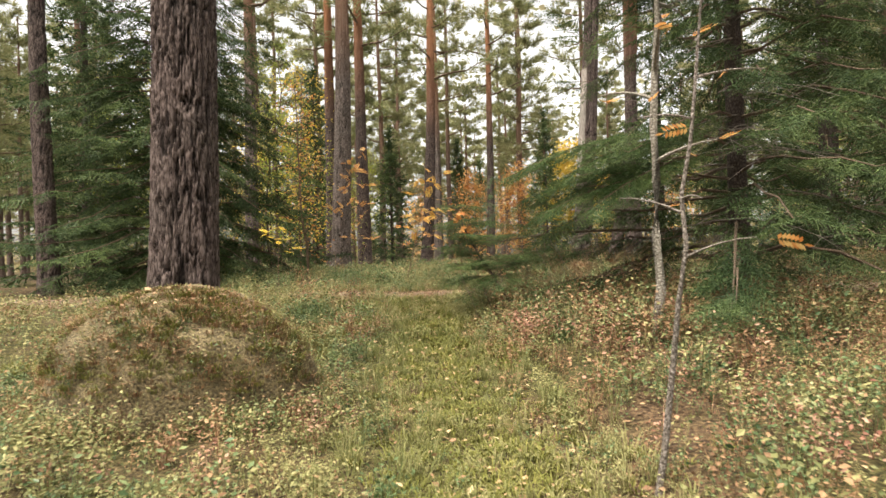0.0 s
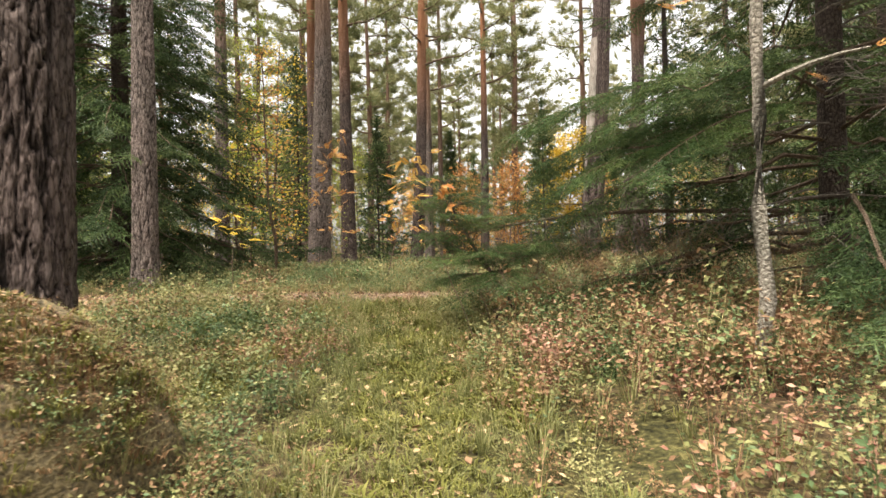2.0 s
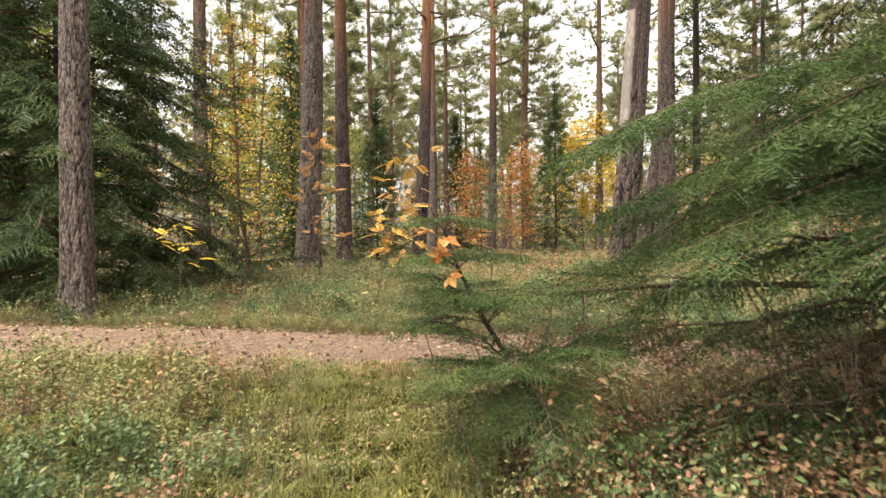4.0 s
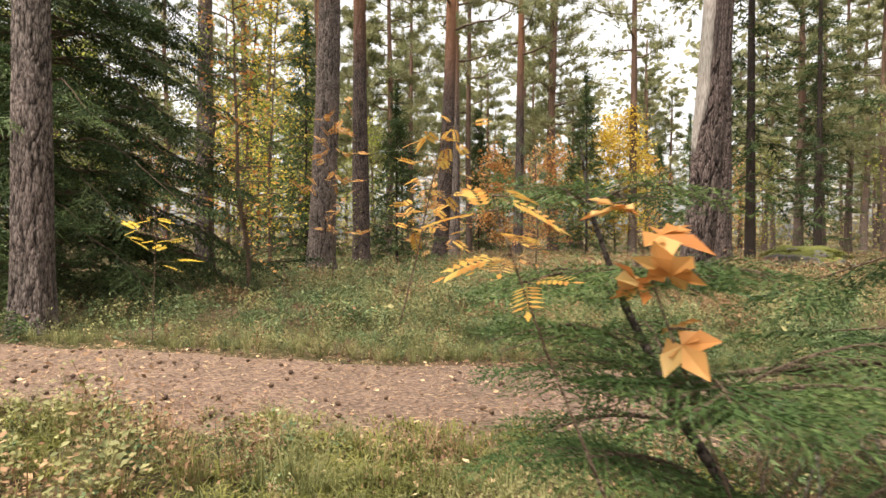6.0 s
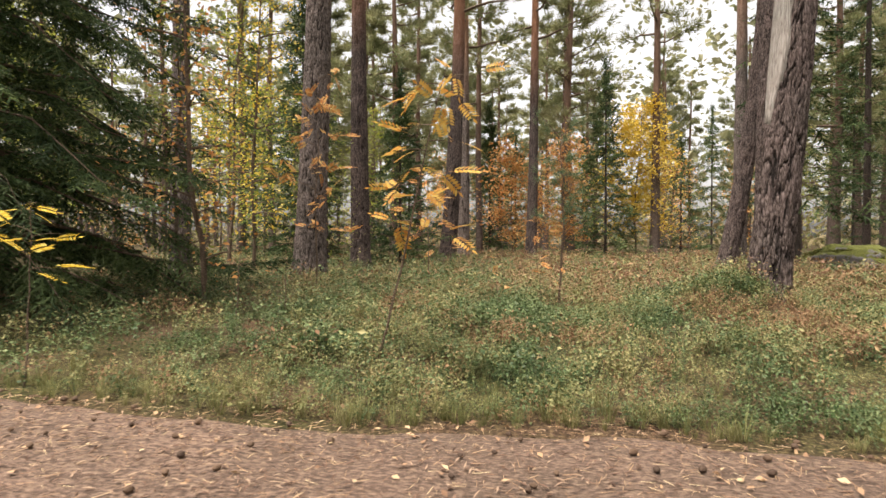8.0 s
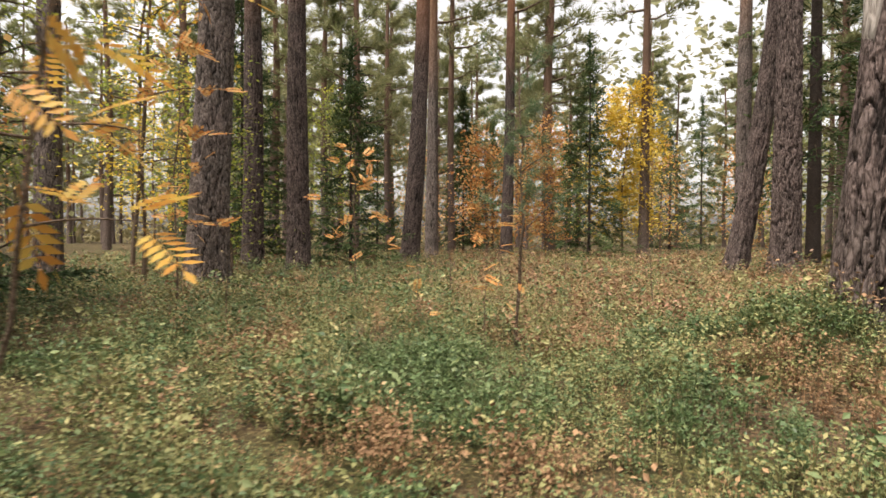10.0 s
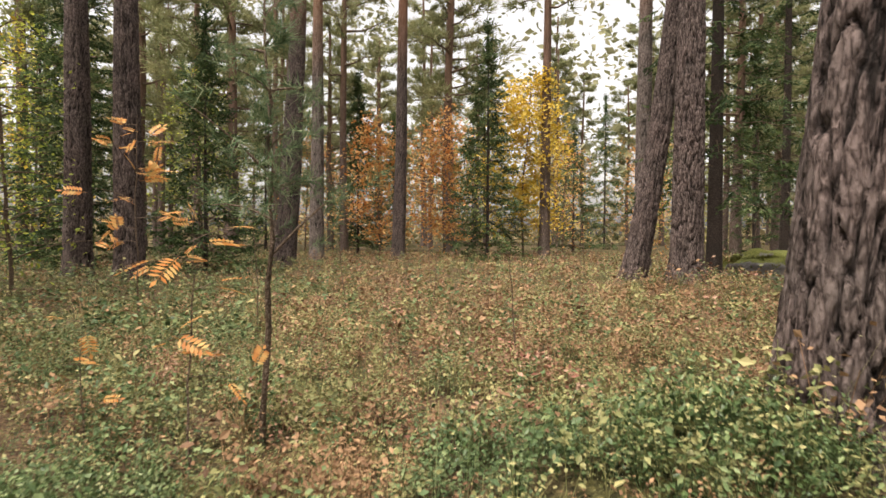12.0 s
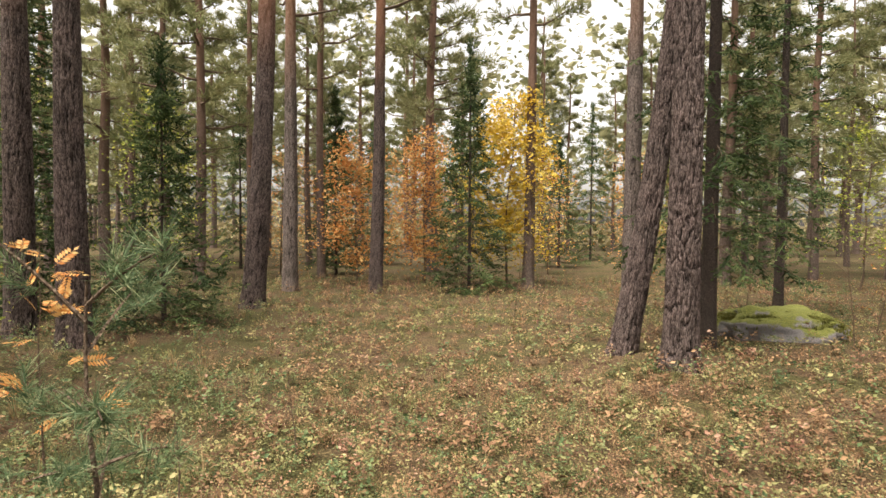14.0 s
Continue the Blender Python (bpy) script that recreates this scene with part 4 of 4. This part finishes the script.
# ---- fallen branch by the spruce ----
t = thing("fallen_branch", "long dead spruce branch with hanging dry twigs", "branch", at=(0.3, 6.85, 0.0))
rng = np.random.default_rng(31)
pts = [np.array((2.75 * s, -0.28 * s + 0.02 * sin(9 * s), 0.6 + 0.03 * sin(5 * s) - 0.12 * (1 - s) ** 3)) for s in np.linspace(0, 1, 14)]
v, f = tube(pts, np.linspace(0.008, 0.022, 14), 7)
part("stem", mesh_np("stem", v, f, TWIG, True), t)
hang, dm = [], []
for i in range(54):
    s = rng.uniform(0.1, 1.0)
    j = min(12, int(s * 13))
    p = pts[j] + (pts[j + 1] - pts[j]) * (s * 13 - j)
    d = np.array((rng.normal() * 0.35, rng.normal() * 0.4, -1.0)) * rng.uniform(0.3, 0.75)
    q = [p + d * k + np.array((0.06 * sin(7 * k + i), 0.05 * cos(5 * k + i), 0)) * k for k in np.linspace(0, 1, 5)]
    hang.append(tube(q, np.linspace(0.004, 0.0015, 5), 3))
    for k in range(3):
        dm.append(placed(q[k + 1], d + rng.normal(size=3) * 0.25, scale=rng.uniform(0.7, 1.2), spin=rng.uniform(0, 3)))
v, f = joined(hang)
part("twigwork", mesh_np("twigwork", v, f, DEAD_TWIG), t)["kind"] = "stuff"
v, f = spread(SPRAY_SMALL, dm)
part("dry_needles", mesh_np("dry_needles", v, f, DEAD_NEEDLE), t)["kind"] = "stuff"


# ---- ground cover ----
def shrub(rng, leaves, height, leaf, stems=6, width=0.13, upright=0.3):
    """A small berry shrub: wiry stems and little leaves, all quads."""
    v, f = [], []
    tips = []
    for i in range(stems):
        a, r = rng.uniform(0, tau), rng.uniform(0.2, 1) * width
        top = np.array((r * cos(a), r * sin(a), height * rng.uniform(0.65, 1.1)))
        s = np.array((-sin(a), cos(a), 0)) * 0.0016
        f.append([len(v) + k for k in range(4)])
        v += [-s, s, top + s * 0.5, top - s * 0.5]
        tips.append(top)
    for i in range(leaves):
        top = tips[i % stems]
        t = rng.uniform(0.3, 1.05)
        p = top * t + rng.normal(size=3) * 0.035
        a = rng.uniform(0, tau)
        d = np.array((cos(a), sin(a), rng.normal() * 0.35 + upright))
        m = placed(p, d, scale=leaf * rng.uniform(0.6, 1.3), spin=rng.normal() * 0.6)
        h = LEAF[0] @ m[:3, :3].T + p
        f.append([len(v) + k for k in range(4)])
        v += list(h)
    return np.array(v, float), np.array(f)


def tuft(rng, blades, height, width=0.004, splay=0.5):
    v, f = [], []
    for i in range(blades):
        a = rng.uniform(0, tau)
        u = np.array((cos(a), sin(a), 0))
        s = np.array((-sin(a), cos(a), 0)) * width
        b = u * rng.uniform(0, 0.05)
        h, o = height * rng.uniform(0.5, 1.1), height * splay * rng.uniform(0.3, 1.4)
        mid, tip = b + u * o * 0.35 + (0, 0, h * 0.7), b + u * o + (0, 0, h * rng.uniform(0.55, 1))
        n = len(v)
        f += [[n, n + 1, n + 2, n + 3], [n + 3, n + 2, n + 4, n + 5]]
        v += [b - s, b + s, mid + s * 0.8, mid - s * 0.8, tip + s * 0.1, tip - s * 0.1]
    return np.array(v, float), np.array(f)


cover = {}


def sow(kind, template, x, y, scale, z=None):
    a = RNG.uniform(0, tau)
    m = np.eye(4)
    sx = scale * RNG.uniform(0.85, 1.15)
    m[:2, :2] = np.array(((cos(a), -sin(a)), (sin(a), cos(a)))) * sx
    m[2, 2] = scale * RNG.uniform(0.8, 1.2)
    m[:3, 3] = (x, y, (floor_at(x, y) if z is None else z) - 0.01)
    cover.setdefault((kind, template), []).append(m)


trng = np.random.default_rng(5)
TEMPLATES = {f"berry{i}": shrub(trng, 58, 0.25, 0.025) for i in range(4)}
TEMPLATES |= {f"lingon{i}": shrub(trng, 70, 0.17, 0.023, 8, 0.1, 0.7) for i in range(2)}
TEMPLATES |= {f"coarse{i}": shrub(trng, 36, 0.25, 0.036, 3, 0.2) for i in range(3)}
TEMPLATES |= {f"grass{i}": tuft(trng, 26, 0.24, 0.0022, 0.7) for i in range(3)}
TEMPLATES |= {f"straw{i}": tuft(trng, 22, 0.3, 0.004, 0.8) for i in range(2)}
TEMPLATES |= {f"wiry{i}": shrub(trng, 26, 0.2, 0.018, 7, 0.16) for i in range(2)}
TEMPLATES |= {f"far{i}": shrub(trng, 20, 0.25, 0.06, 3, 0.2) for i in range(3)}
TEMPLATES |= {f"moss{i}": tuft(trng, 18, 0.055, 0.004, 0.9) for i in range(2)}

KIND = {"green": BERRY_GREEN, "yellow": BERRY_YELLOW, "tan": BERRY_TAN, "red": BERRY_RED, "lingon": LINGON, "grass": GRASS, "straw": STRAW, "moss": MOSS_TUFT}


def pick(x, y):
    """Which growth stands at a spot: patches of colour that drift along the walk."""
    n1, n2 = noise.noise((x * 0.9, y * 0.9, 4.0)), noise.noise((x * 0.8, y * 0.8, 11.0))
    u = RNG.uniform()
    if y < 8.5:
        side = x - lane(y)
        if y < 4.5 and side > 0.7:
            return "red" if u < 0.08 + 0.35 * n2 else "tan" if u < 0.48 else "yellow" if u < 0.72 else "green"
        if n2 > 0.32:
            return "red" if u < 0.22 else "tan" if u < 0.5 else "yellow"
        if n1 > 0.18 or (side > 0.7 and u < 0.3):
            return "tan" if u < 0.38 else "yellow" if u < 0.85 else "green"
        if n1 < -0.28:
            return "green" if u < 0.75 else "lingon"
        return "yellow" if u < 0.68 else "green" if u < 0.9 else "tan"
    if y < 14.5:
        if n2 > 0.25 and y > 12:
            return "tan" if u < 0.75 else "yellow"
        if n1 < -0.1:
            return "green" if u < 0.55 else "lingon"
        return "yellow" if u < 0.5 else "green" if u < 0.9 else "tan"
    warm = ease(-3.5, 1.5, x + 0.2 * (y - 15)) + 0.6 * n1
    if warm > 0.55:
        return "tan" if u < 0.32 + 0.2 * ease(15, 20, y) else "straw" if u < 0.5 and y > 24 else "yellow" if u < 0.78 else "green" if u < 0.94 else "red"
    return "green" if u < 0.42 else "yellow" if u < 0.75 else "lingon" if u < 0.82 else "straw" if u < 0.84 else "tan"


def clear(x, y):
    return path_near(x) - 0.02 < y < path_far(x) + 0.02


N_NEAR, N_FAR = 8800, 6500
for i in range(N_NEAR):
    y = RNG.uniform(0.3, 18)
    x = RNG.uniform(-3.6, 3.6) + (0.3 if y < 8 else 0.2)
    if clear(x, y) or on_mound(x, y) is not None:
        continue
    d = abs(x - lane(y))
    if y < 8.5 and d < 0.34 and RNG.uniform() < 0.93:
        continue
    k = pick(x, y)
    lump = noise.noise((x * 2.1, y * 2.1, 30.0)) + 0.5 * noise.noise((x * 5.0, y * 5.0, 31.0))
    if lump < -0.42 and y > 1:
        continue
    s = RNG.uniform(0.65, 1.05) * (0.95 + 0.75 * lump)
    if y < 8.5:
        s *= 0.75 + 0.45 * ease(0.3, 1.0, d)
        if 2.6 < y < 6.5 and x - lane(y) > 0.9:
            s *= 1.1
    if y < 4.5:
        s *= 0.8
    if 10.4 < y < 11.2:
        s *= 0.7
    if y > 14:
        s *= 0.9
    if k in ("grass", "straw"):
        sow("straw", f"straw{i % 2}", x, y, s * 0.8)
    elif k == "lingon":
        sow(k, f"lingon{i % 2}", x, y, s * 1.15)
    else:
        sow(k, f"coarse{i % 3}" if y > 10.3 and i % 5 < 1 else f"berry{i % 4}", x, y, s)
for i in range(3200):
    y = RNG.uniform(14, 22)
    x = RNG.uniform(-3.5, 5.5)
    k = pick(x, y)
    lump = noise.noise((x * 2.1, y * 2.1, 30.0))
    if lump > -0.3:
        sow("tan" if k == "straw" else k, f"coarse{i % 3}" if i % 3 == 0 else f"berry{i % 4}", x, y, RNG.uniform(0.6, 0.95) * (1 + 0.7 * lump))
for i in range(N_FAR):
    y = 17 + 20 * RNG.uniform() ** 1.2
    x = RNG.uniform(-1, 1) * (3 + y * 0.42)
    k = pick(x, y)
    s = RNG.uniform(0.6, 1.1)
    if k == "straw":
        sow(k, f"straw{i % 2}", x, y, s * 1.2)
    else:
        sow(k, f"far{i % 3}", x, y, s)
for i in range(2600):
    y = RNG.uniform(9, 18)
    sgn = -1 if RNG.uniform() < 0.55 else 1
    x = sgn * RNG.uniform(3.4, 8.5)
    if not clear(x, y):
        sow(pick(x, y) if pick(x, y) != "straw" else "tan", f"coarse{i % 3}", x, y, RNG.uniform(0.6, 1.05))
for i in range(1300):
    y = RNG.uniform(2, 8.3)
    x = RNG.uniform(-8.5, -3.2) if RNG.uniform() < 0.6 else RNG.uniform(3.6, 7)
    sow(pick(x, y) if pick(x, y) != "straw" else "tan", f"coarse{i % 3}", x, y, RNG.uniform(0.6, 1.05))
# grass along the lane and the path's edges
for i in range(800):
    y = RNG.uniform(0.3, 8.4)
    x = lane(y) + RNG.normal() * 0.5
    sow("grass", f"grass{i % 3}", x, y, RNG.uniform(0.35, 0.9) * (0.55 + 0.5 * min(1, abs(x - lane(y)) / 0.5)))
for i in range(500):
    x = RNG.uniform(-7, 4)
    y = path_far(x) + abs(RNG.normal()) * 0.35 if i % 3 else path_near(x) - abs(RNG.normal()) * 0.4
    sow("grass", f"grass{i % 3}", x, y, RNG.uniform(0.4, 0.8))
for i in range(90):
    y = RNG.uniform(13, 30)
    x = RNG.uniform(-4, 5)
    sow("grass", f"grass{i % 3}", x, y, RNG.uniform(0.7, 1.2))
# moss cushions before the path and on the mound
for i in range(1900):
    y = RNG.uniform(4.5, 8.6)
    x = RNG.uniform(-3.6, 0.9)
    if noise.noise((x * 1.2, y * 1.2, 20.0)) > -0.1:
        sow("moss", f"moss{i % 2}", x, y, RNG.uniform(0.7, 1.6))
for i in range(2600):
    a, r = RNG.uniform(0, tau), math.sqrt(RNG.uniform(0, 0.98))
    x, y = MOUND[0] + MOUND_R[0] * r * cos(a), MOUND[1] + MOUND_R[1] * r * sin(a)
    u = RNG.uniform()
    sow("moss" if u < 0.45 else "tan" if u < 0.8 else "yellow", f"moss{i % 2}", x, y, RNG.uniform(0.3, 0.9))
for i in range(620):
    a, r = RNG.uniform(0, tau), RNG.uniform(0.6, 1.3)
    x, y = MOUND[0] + MOUND_R[0] * r * cos(a), MOUND[1] + MOUND_R[1] * r * sin(a)
    sow("tan" if RNG.uniform() < 0.35 else "yellow" if RNG.uniform() < 0.6 else "green", f"berry{i % 4}", x, y, RNG.uniform(0.35, 0.6) + 0.25 * ease(0.75, 1.1, r), floor_at(x, y) - 0.03)
# wiry, nearly bare shrubs at the near edge of the path
for i in range(60):
    x = RNG.choice((-1.9, -1.25, -0.55, 0.05)) + RNG.normal() * 0.22
    y = path_near(x) - 0.12 + RNG.normal() * 0.17
    sow("tan" if i % 3 else "red", f"wiry{i % 2}", x, y, RNG.uniform(0.6, 1.0), land(x, y))
# moss cap of the far boulder
for i in range(900):
    x, y = 7.65 + RNG.uniform(-1.1, 1.1), 25.6 + RNG.uniform(-0.72, 0.72)
    sow("moss", f"moss{i % 2}", x, y, RNG.uniform(0.9, 1.9), 0.5 - 0.2 * ((x - 7.65) / 1.1) ** 4 - 0.25 * ((y - 25.6) / 0.72) ** 4)
# thicker shrubs between the path and the leaning pine
for i in range(1500):
    x, y = RNG.uniform(-2.2, 2.8), RNG.uniform(10.5, 14.6)
    lump = noise.noise((x * 2.1, y * 2.1, 30.0))
    k = pick(x, y)
    sow(k, f"lingon{i % 2}" if k == "lingon" else f"berry{i % 4}", x, y, RNG.uniform(0.55, 0.85) * (1 + 0.6 * lump))
# mixed shrubs under the spruce boughs beside the lane
for i in range(260):
    x, y = RNG.uniform(0.75, 2.2), RNG.uniform(4.6, 6.7)
    sow(("red", "green", "tan", "lingon")[i % 4], f"lingon{i % 2}" if i % 4 == 3 else f"berry{i % 4}", x, y, RNG.uniform(0.8, 1.3))
# trodden moss and short grass on the lane
for i in range(2600):
    y = RNG.uniform(0.3, 8.3)
    x = lane(y) + RNG.normal() * 0.32
    sow("moss" if i % 3 else "grass", f"moss{i % 2}", x, y, RNG.uniform(0.5, 1.2))
# lush lingonberry at the foot of the leaning pine
for i in range(110):
    x, y = 1.5 + RNG.normal() * 0.2, 13.98 + RNG.normal() * 0.22
    sow("lingon", f"lingon{i % 2}", x, y, RNG.uniform(0.7, 1.1))

NAMES = {"green": "green_berry_shrubs", "yellow": "yellowing_berry_shrubs", "tan": "withered_berry_shrubs", "red": "reddish_berry_shrubs", "lingon": "lingonberry_shrubs", "grass": "grass", "straw": "dry_grass", "moss": "moss"}
LABELS = {"green": "low green bilberry shrubs covering the forest floor", "yellow": "low bilberry shrubs with yellowing leaves", "tan": "withered tan-brown bilberry shrubs", "red": "bilberry shrubs with faded reddish leaves",
          "lingon": "glossy dark-green lingonberry shrubs", "grass": "thin green and yellow grass along the lane", "straw": "dry straw-coloured grass", "moss": "yellow-green moss cushions on the ground"}
for kind in NAMES:
    pieces = [spread(TEMPLATES[tn], ms) for (k, tn), ms in cover.items() if k == kind]
    v, f = joined(pieces)
    tagged(new(NAMES[kind], mesh_np(NAMES[kind], v, f, KIND[kind])), LABELS[kind], "undergrowth", kind="stuff")

# ---- fallen leaves and cones ----
mats = []
for i in range(3400):
    if i % 3 == 0:
        x = RNG.uniform(-8, 4)
        y = RNG.uniform(path_near(x) - 0.3, path_far(x) + 0.3)
    elif i % 12 == 2:
        x, y = MOUND[0] + RNG.normal() * 0.4, MOUND[1] + RNG.normal() * 0.3
    elif i % 3 == 1:
        y = RNG.uniform(0.3, 8.4)
        x = lane(y) + RNG.normal() * 0.35
    else:
        y = RNG.uniform(0.5, 8.4)
        x = RNG.uniform(-3.4, 2.5)
    a = RNG.uniform(0, tau)
    mats.append(placed((x, y, floor_at(x, y) + 0.022), (cos(a), sin(a), RNG.normal() * 0.25), scale=RNG.uniform(0.02, 0.055), spin=RNG.normal() * 0.4))
v, f = spread(LEAF, mats)
tagged(new("fallen_leaves", mesh_np("fallen_leaves", v, f, LITTER)), "dry brown and yellow leaves fallen on the ground", "leaves", kind="stuff")

mats = []
for i in range(6500):
    x = RNG.uniform(-6.5, 3)
    y = RNG.uniform(path_near(x) - 0.1, path_far(x) + 0.1)
    a = RNG.uniform(0, tau)
    mats.append(placed((x, y, land(x, y) + 0.016), (cos(a), sin(a), RNG.normal() * 0.1), scale=RNG.uniform(0.03, 0.075)))
needle = np.array([(0, -0.025, 0), (1, -0.012, 0.02), (1, 0.012, 0.03), (0, 0.025, 0.02)]), np.array([(0, 1, 2, 3)])
v, f = spread(needle, mats)
tagged(new("needle_litter", mesh_np("needle_litter", v, f, LITTER)), "dry brown pine needles strewn over the path", "litter", kind="stuff")

cone_v, cone_f = tube([(x, 0, 0) for x in np.linspace(-0.022, 0.022, 6)], (0.004, 0.012, 0.0165, 0.0155, 0.011, 0.003), 8)
mats = []
for i in range(170):
    x = RNG.uniform(-7, 3)
    y = RNG.uniform(path_near(x), path_far(x))
    a = RNG.uniform(0, tau)
    mats.append(placed((x, y, land(x, y) + 0.025), (cos(a), sin(a), RNG.normal() * 0.15), scale=RNG.uniform(0.65, 1.1)))
v, f = spread((cone_v, cone_f), mats)
tagged(new("pine_cones", mesh_np("pine_cones", v, f, CONE)), "small dark pine cones strewn over the path", "cones", kind="stuff")

# brown needle litter on the path and the mound
mats = []
for i in range(9000):
    if i % 6:
        x = RNG.uniform(-7, 3.5)
        y = RNG.uniform(path_near(x), path_far(x))
        z = land(x, y) + 0.02
    else:
        a, q = RNG.uniform(0, tau), math.sqrt(RNG.uniform(0, 0.9))
        x, y = MOUND[0] + MOUND_R[0] * q * cos(a), MOUND[1] + MOUND_R[1] * q * sin(a)
        z = floor_at(x, y) + 0.02
    a = RNG.uniform(0, tau)
    mats.append(placed((x, y, z), (cos(a), sin(a), RNG.normal() * 0.2), scale=RNG.uniform(0.02, 0.06)) @ np.diag((1, 0.3, 1, 1)))
v, f = spread(LEAF, mats)
tagged(new("needle_litter", mesh_np("needle_litter", v, f, leaf_material("dry_needles", [(0.0, (0.06, 0.035, 0.025)), (0.5, (0.2, 0.12, 0.085)), (1.0, (0.42, 0.3, 0.21))], 0.8, 0.0))), "brown pine needles and bits of bark on the path", "litter", kind="stuff")

# ---- far wood ----
mats = []
for i in range(15000):
    y = RNG.uniform(62, 105)
    x = RNG.uniform(-1.1, 1.1) * (y * 0.85 + 6)
    h = abs(RNG.normal()) * 2.2 * (1 + 0.8 * noise.noise((x * 0.12, y * 0.12, 2.0)))
    mats.append(placed((x, y, 0.1 + h), RNG.normal(size=3), scale=RNG.uniform(0.35, 0.8), spin=RNG.uniform(0, tau)))
v, f = spread(LEAF, mats)
tagged(new("far_undergrowth", mesh_np("far_undergrowth", v, f, leaf_material("far_leaves", [(0.0, (0.12, 0.12, 0.06)), (0.5, (0.26, 0.22, 0.11)), (1.0, (0.4, 0.32, 0.2))], 0.7, 0.3, 0.1))), "hazy tangle of undergrowth deep in the wood", "undergrowth", kind="stuff")

mats = []
while len(mats) < 16000:
    y = RNG.uniform(55, 110)
    x = RNG.uniform(-1.1, 1.1) * (y * 0.85 + 6)
    z = RNG.uniform(3, 30)
    if noise.noise((x * 0.16, y * 0.1, z * 0.22)) + 0.35 * noise.noise((x * 0.6, y * 0.4, z * 0.9)) > 0.02 + 0.006 * z:
        mats.append(placed((x, y, z), RNG.normal(size=3) * (1, 1, 0.5), scale=RNG.uniform(0.5, 1.1), spin=RNG.uniform(0, tau)))
v, f = spread(LEAF, mats)
tagged(new("far_pine_canopy", mesh_np("far_pine_canopy", v, f, leaf_material("far_needles", [(0.0, (0.14, 0.15, 0.08)), (0.5, (0.24, 0.24, 0.13)), (1.0, (0.36, 0.32, 0.2))], 0.7, 0.35, 0.08))), "ragged pine canopy deep in the wood", "canopy", kind="stuff")
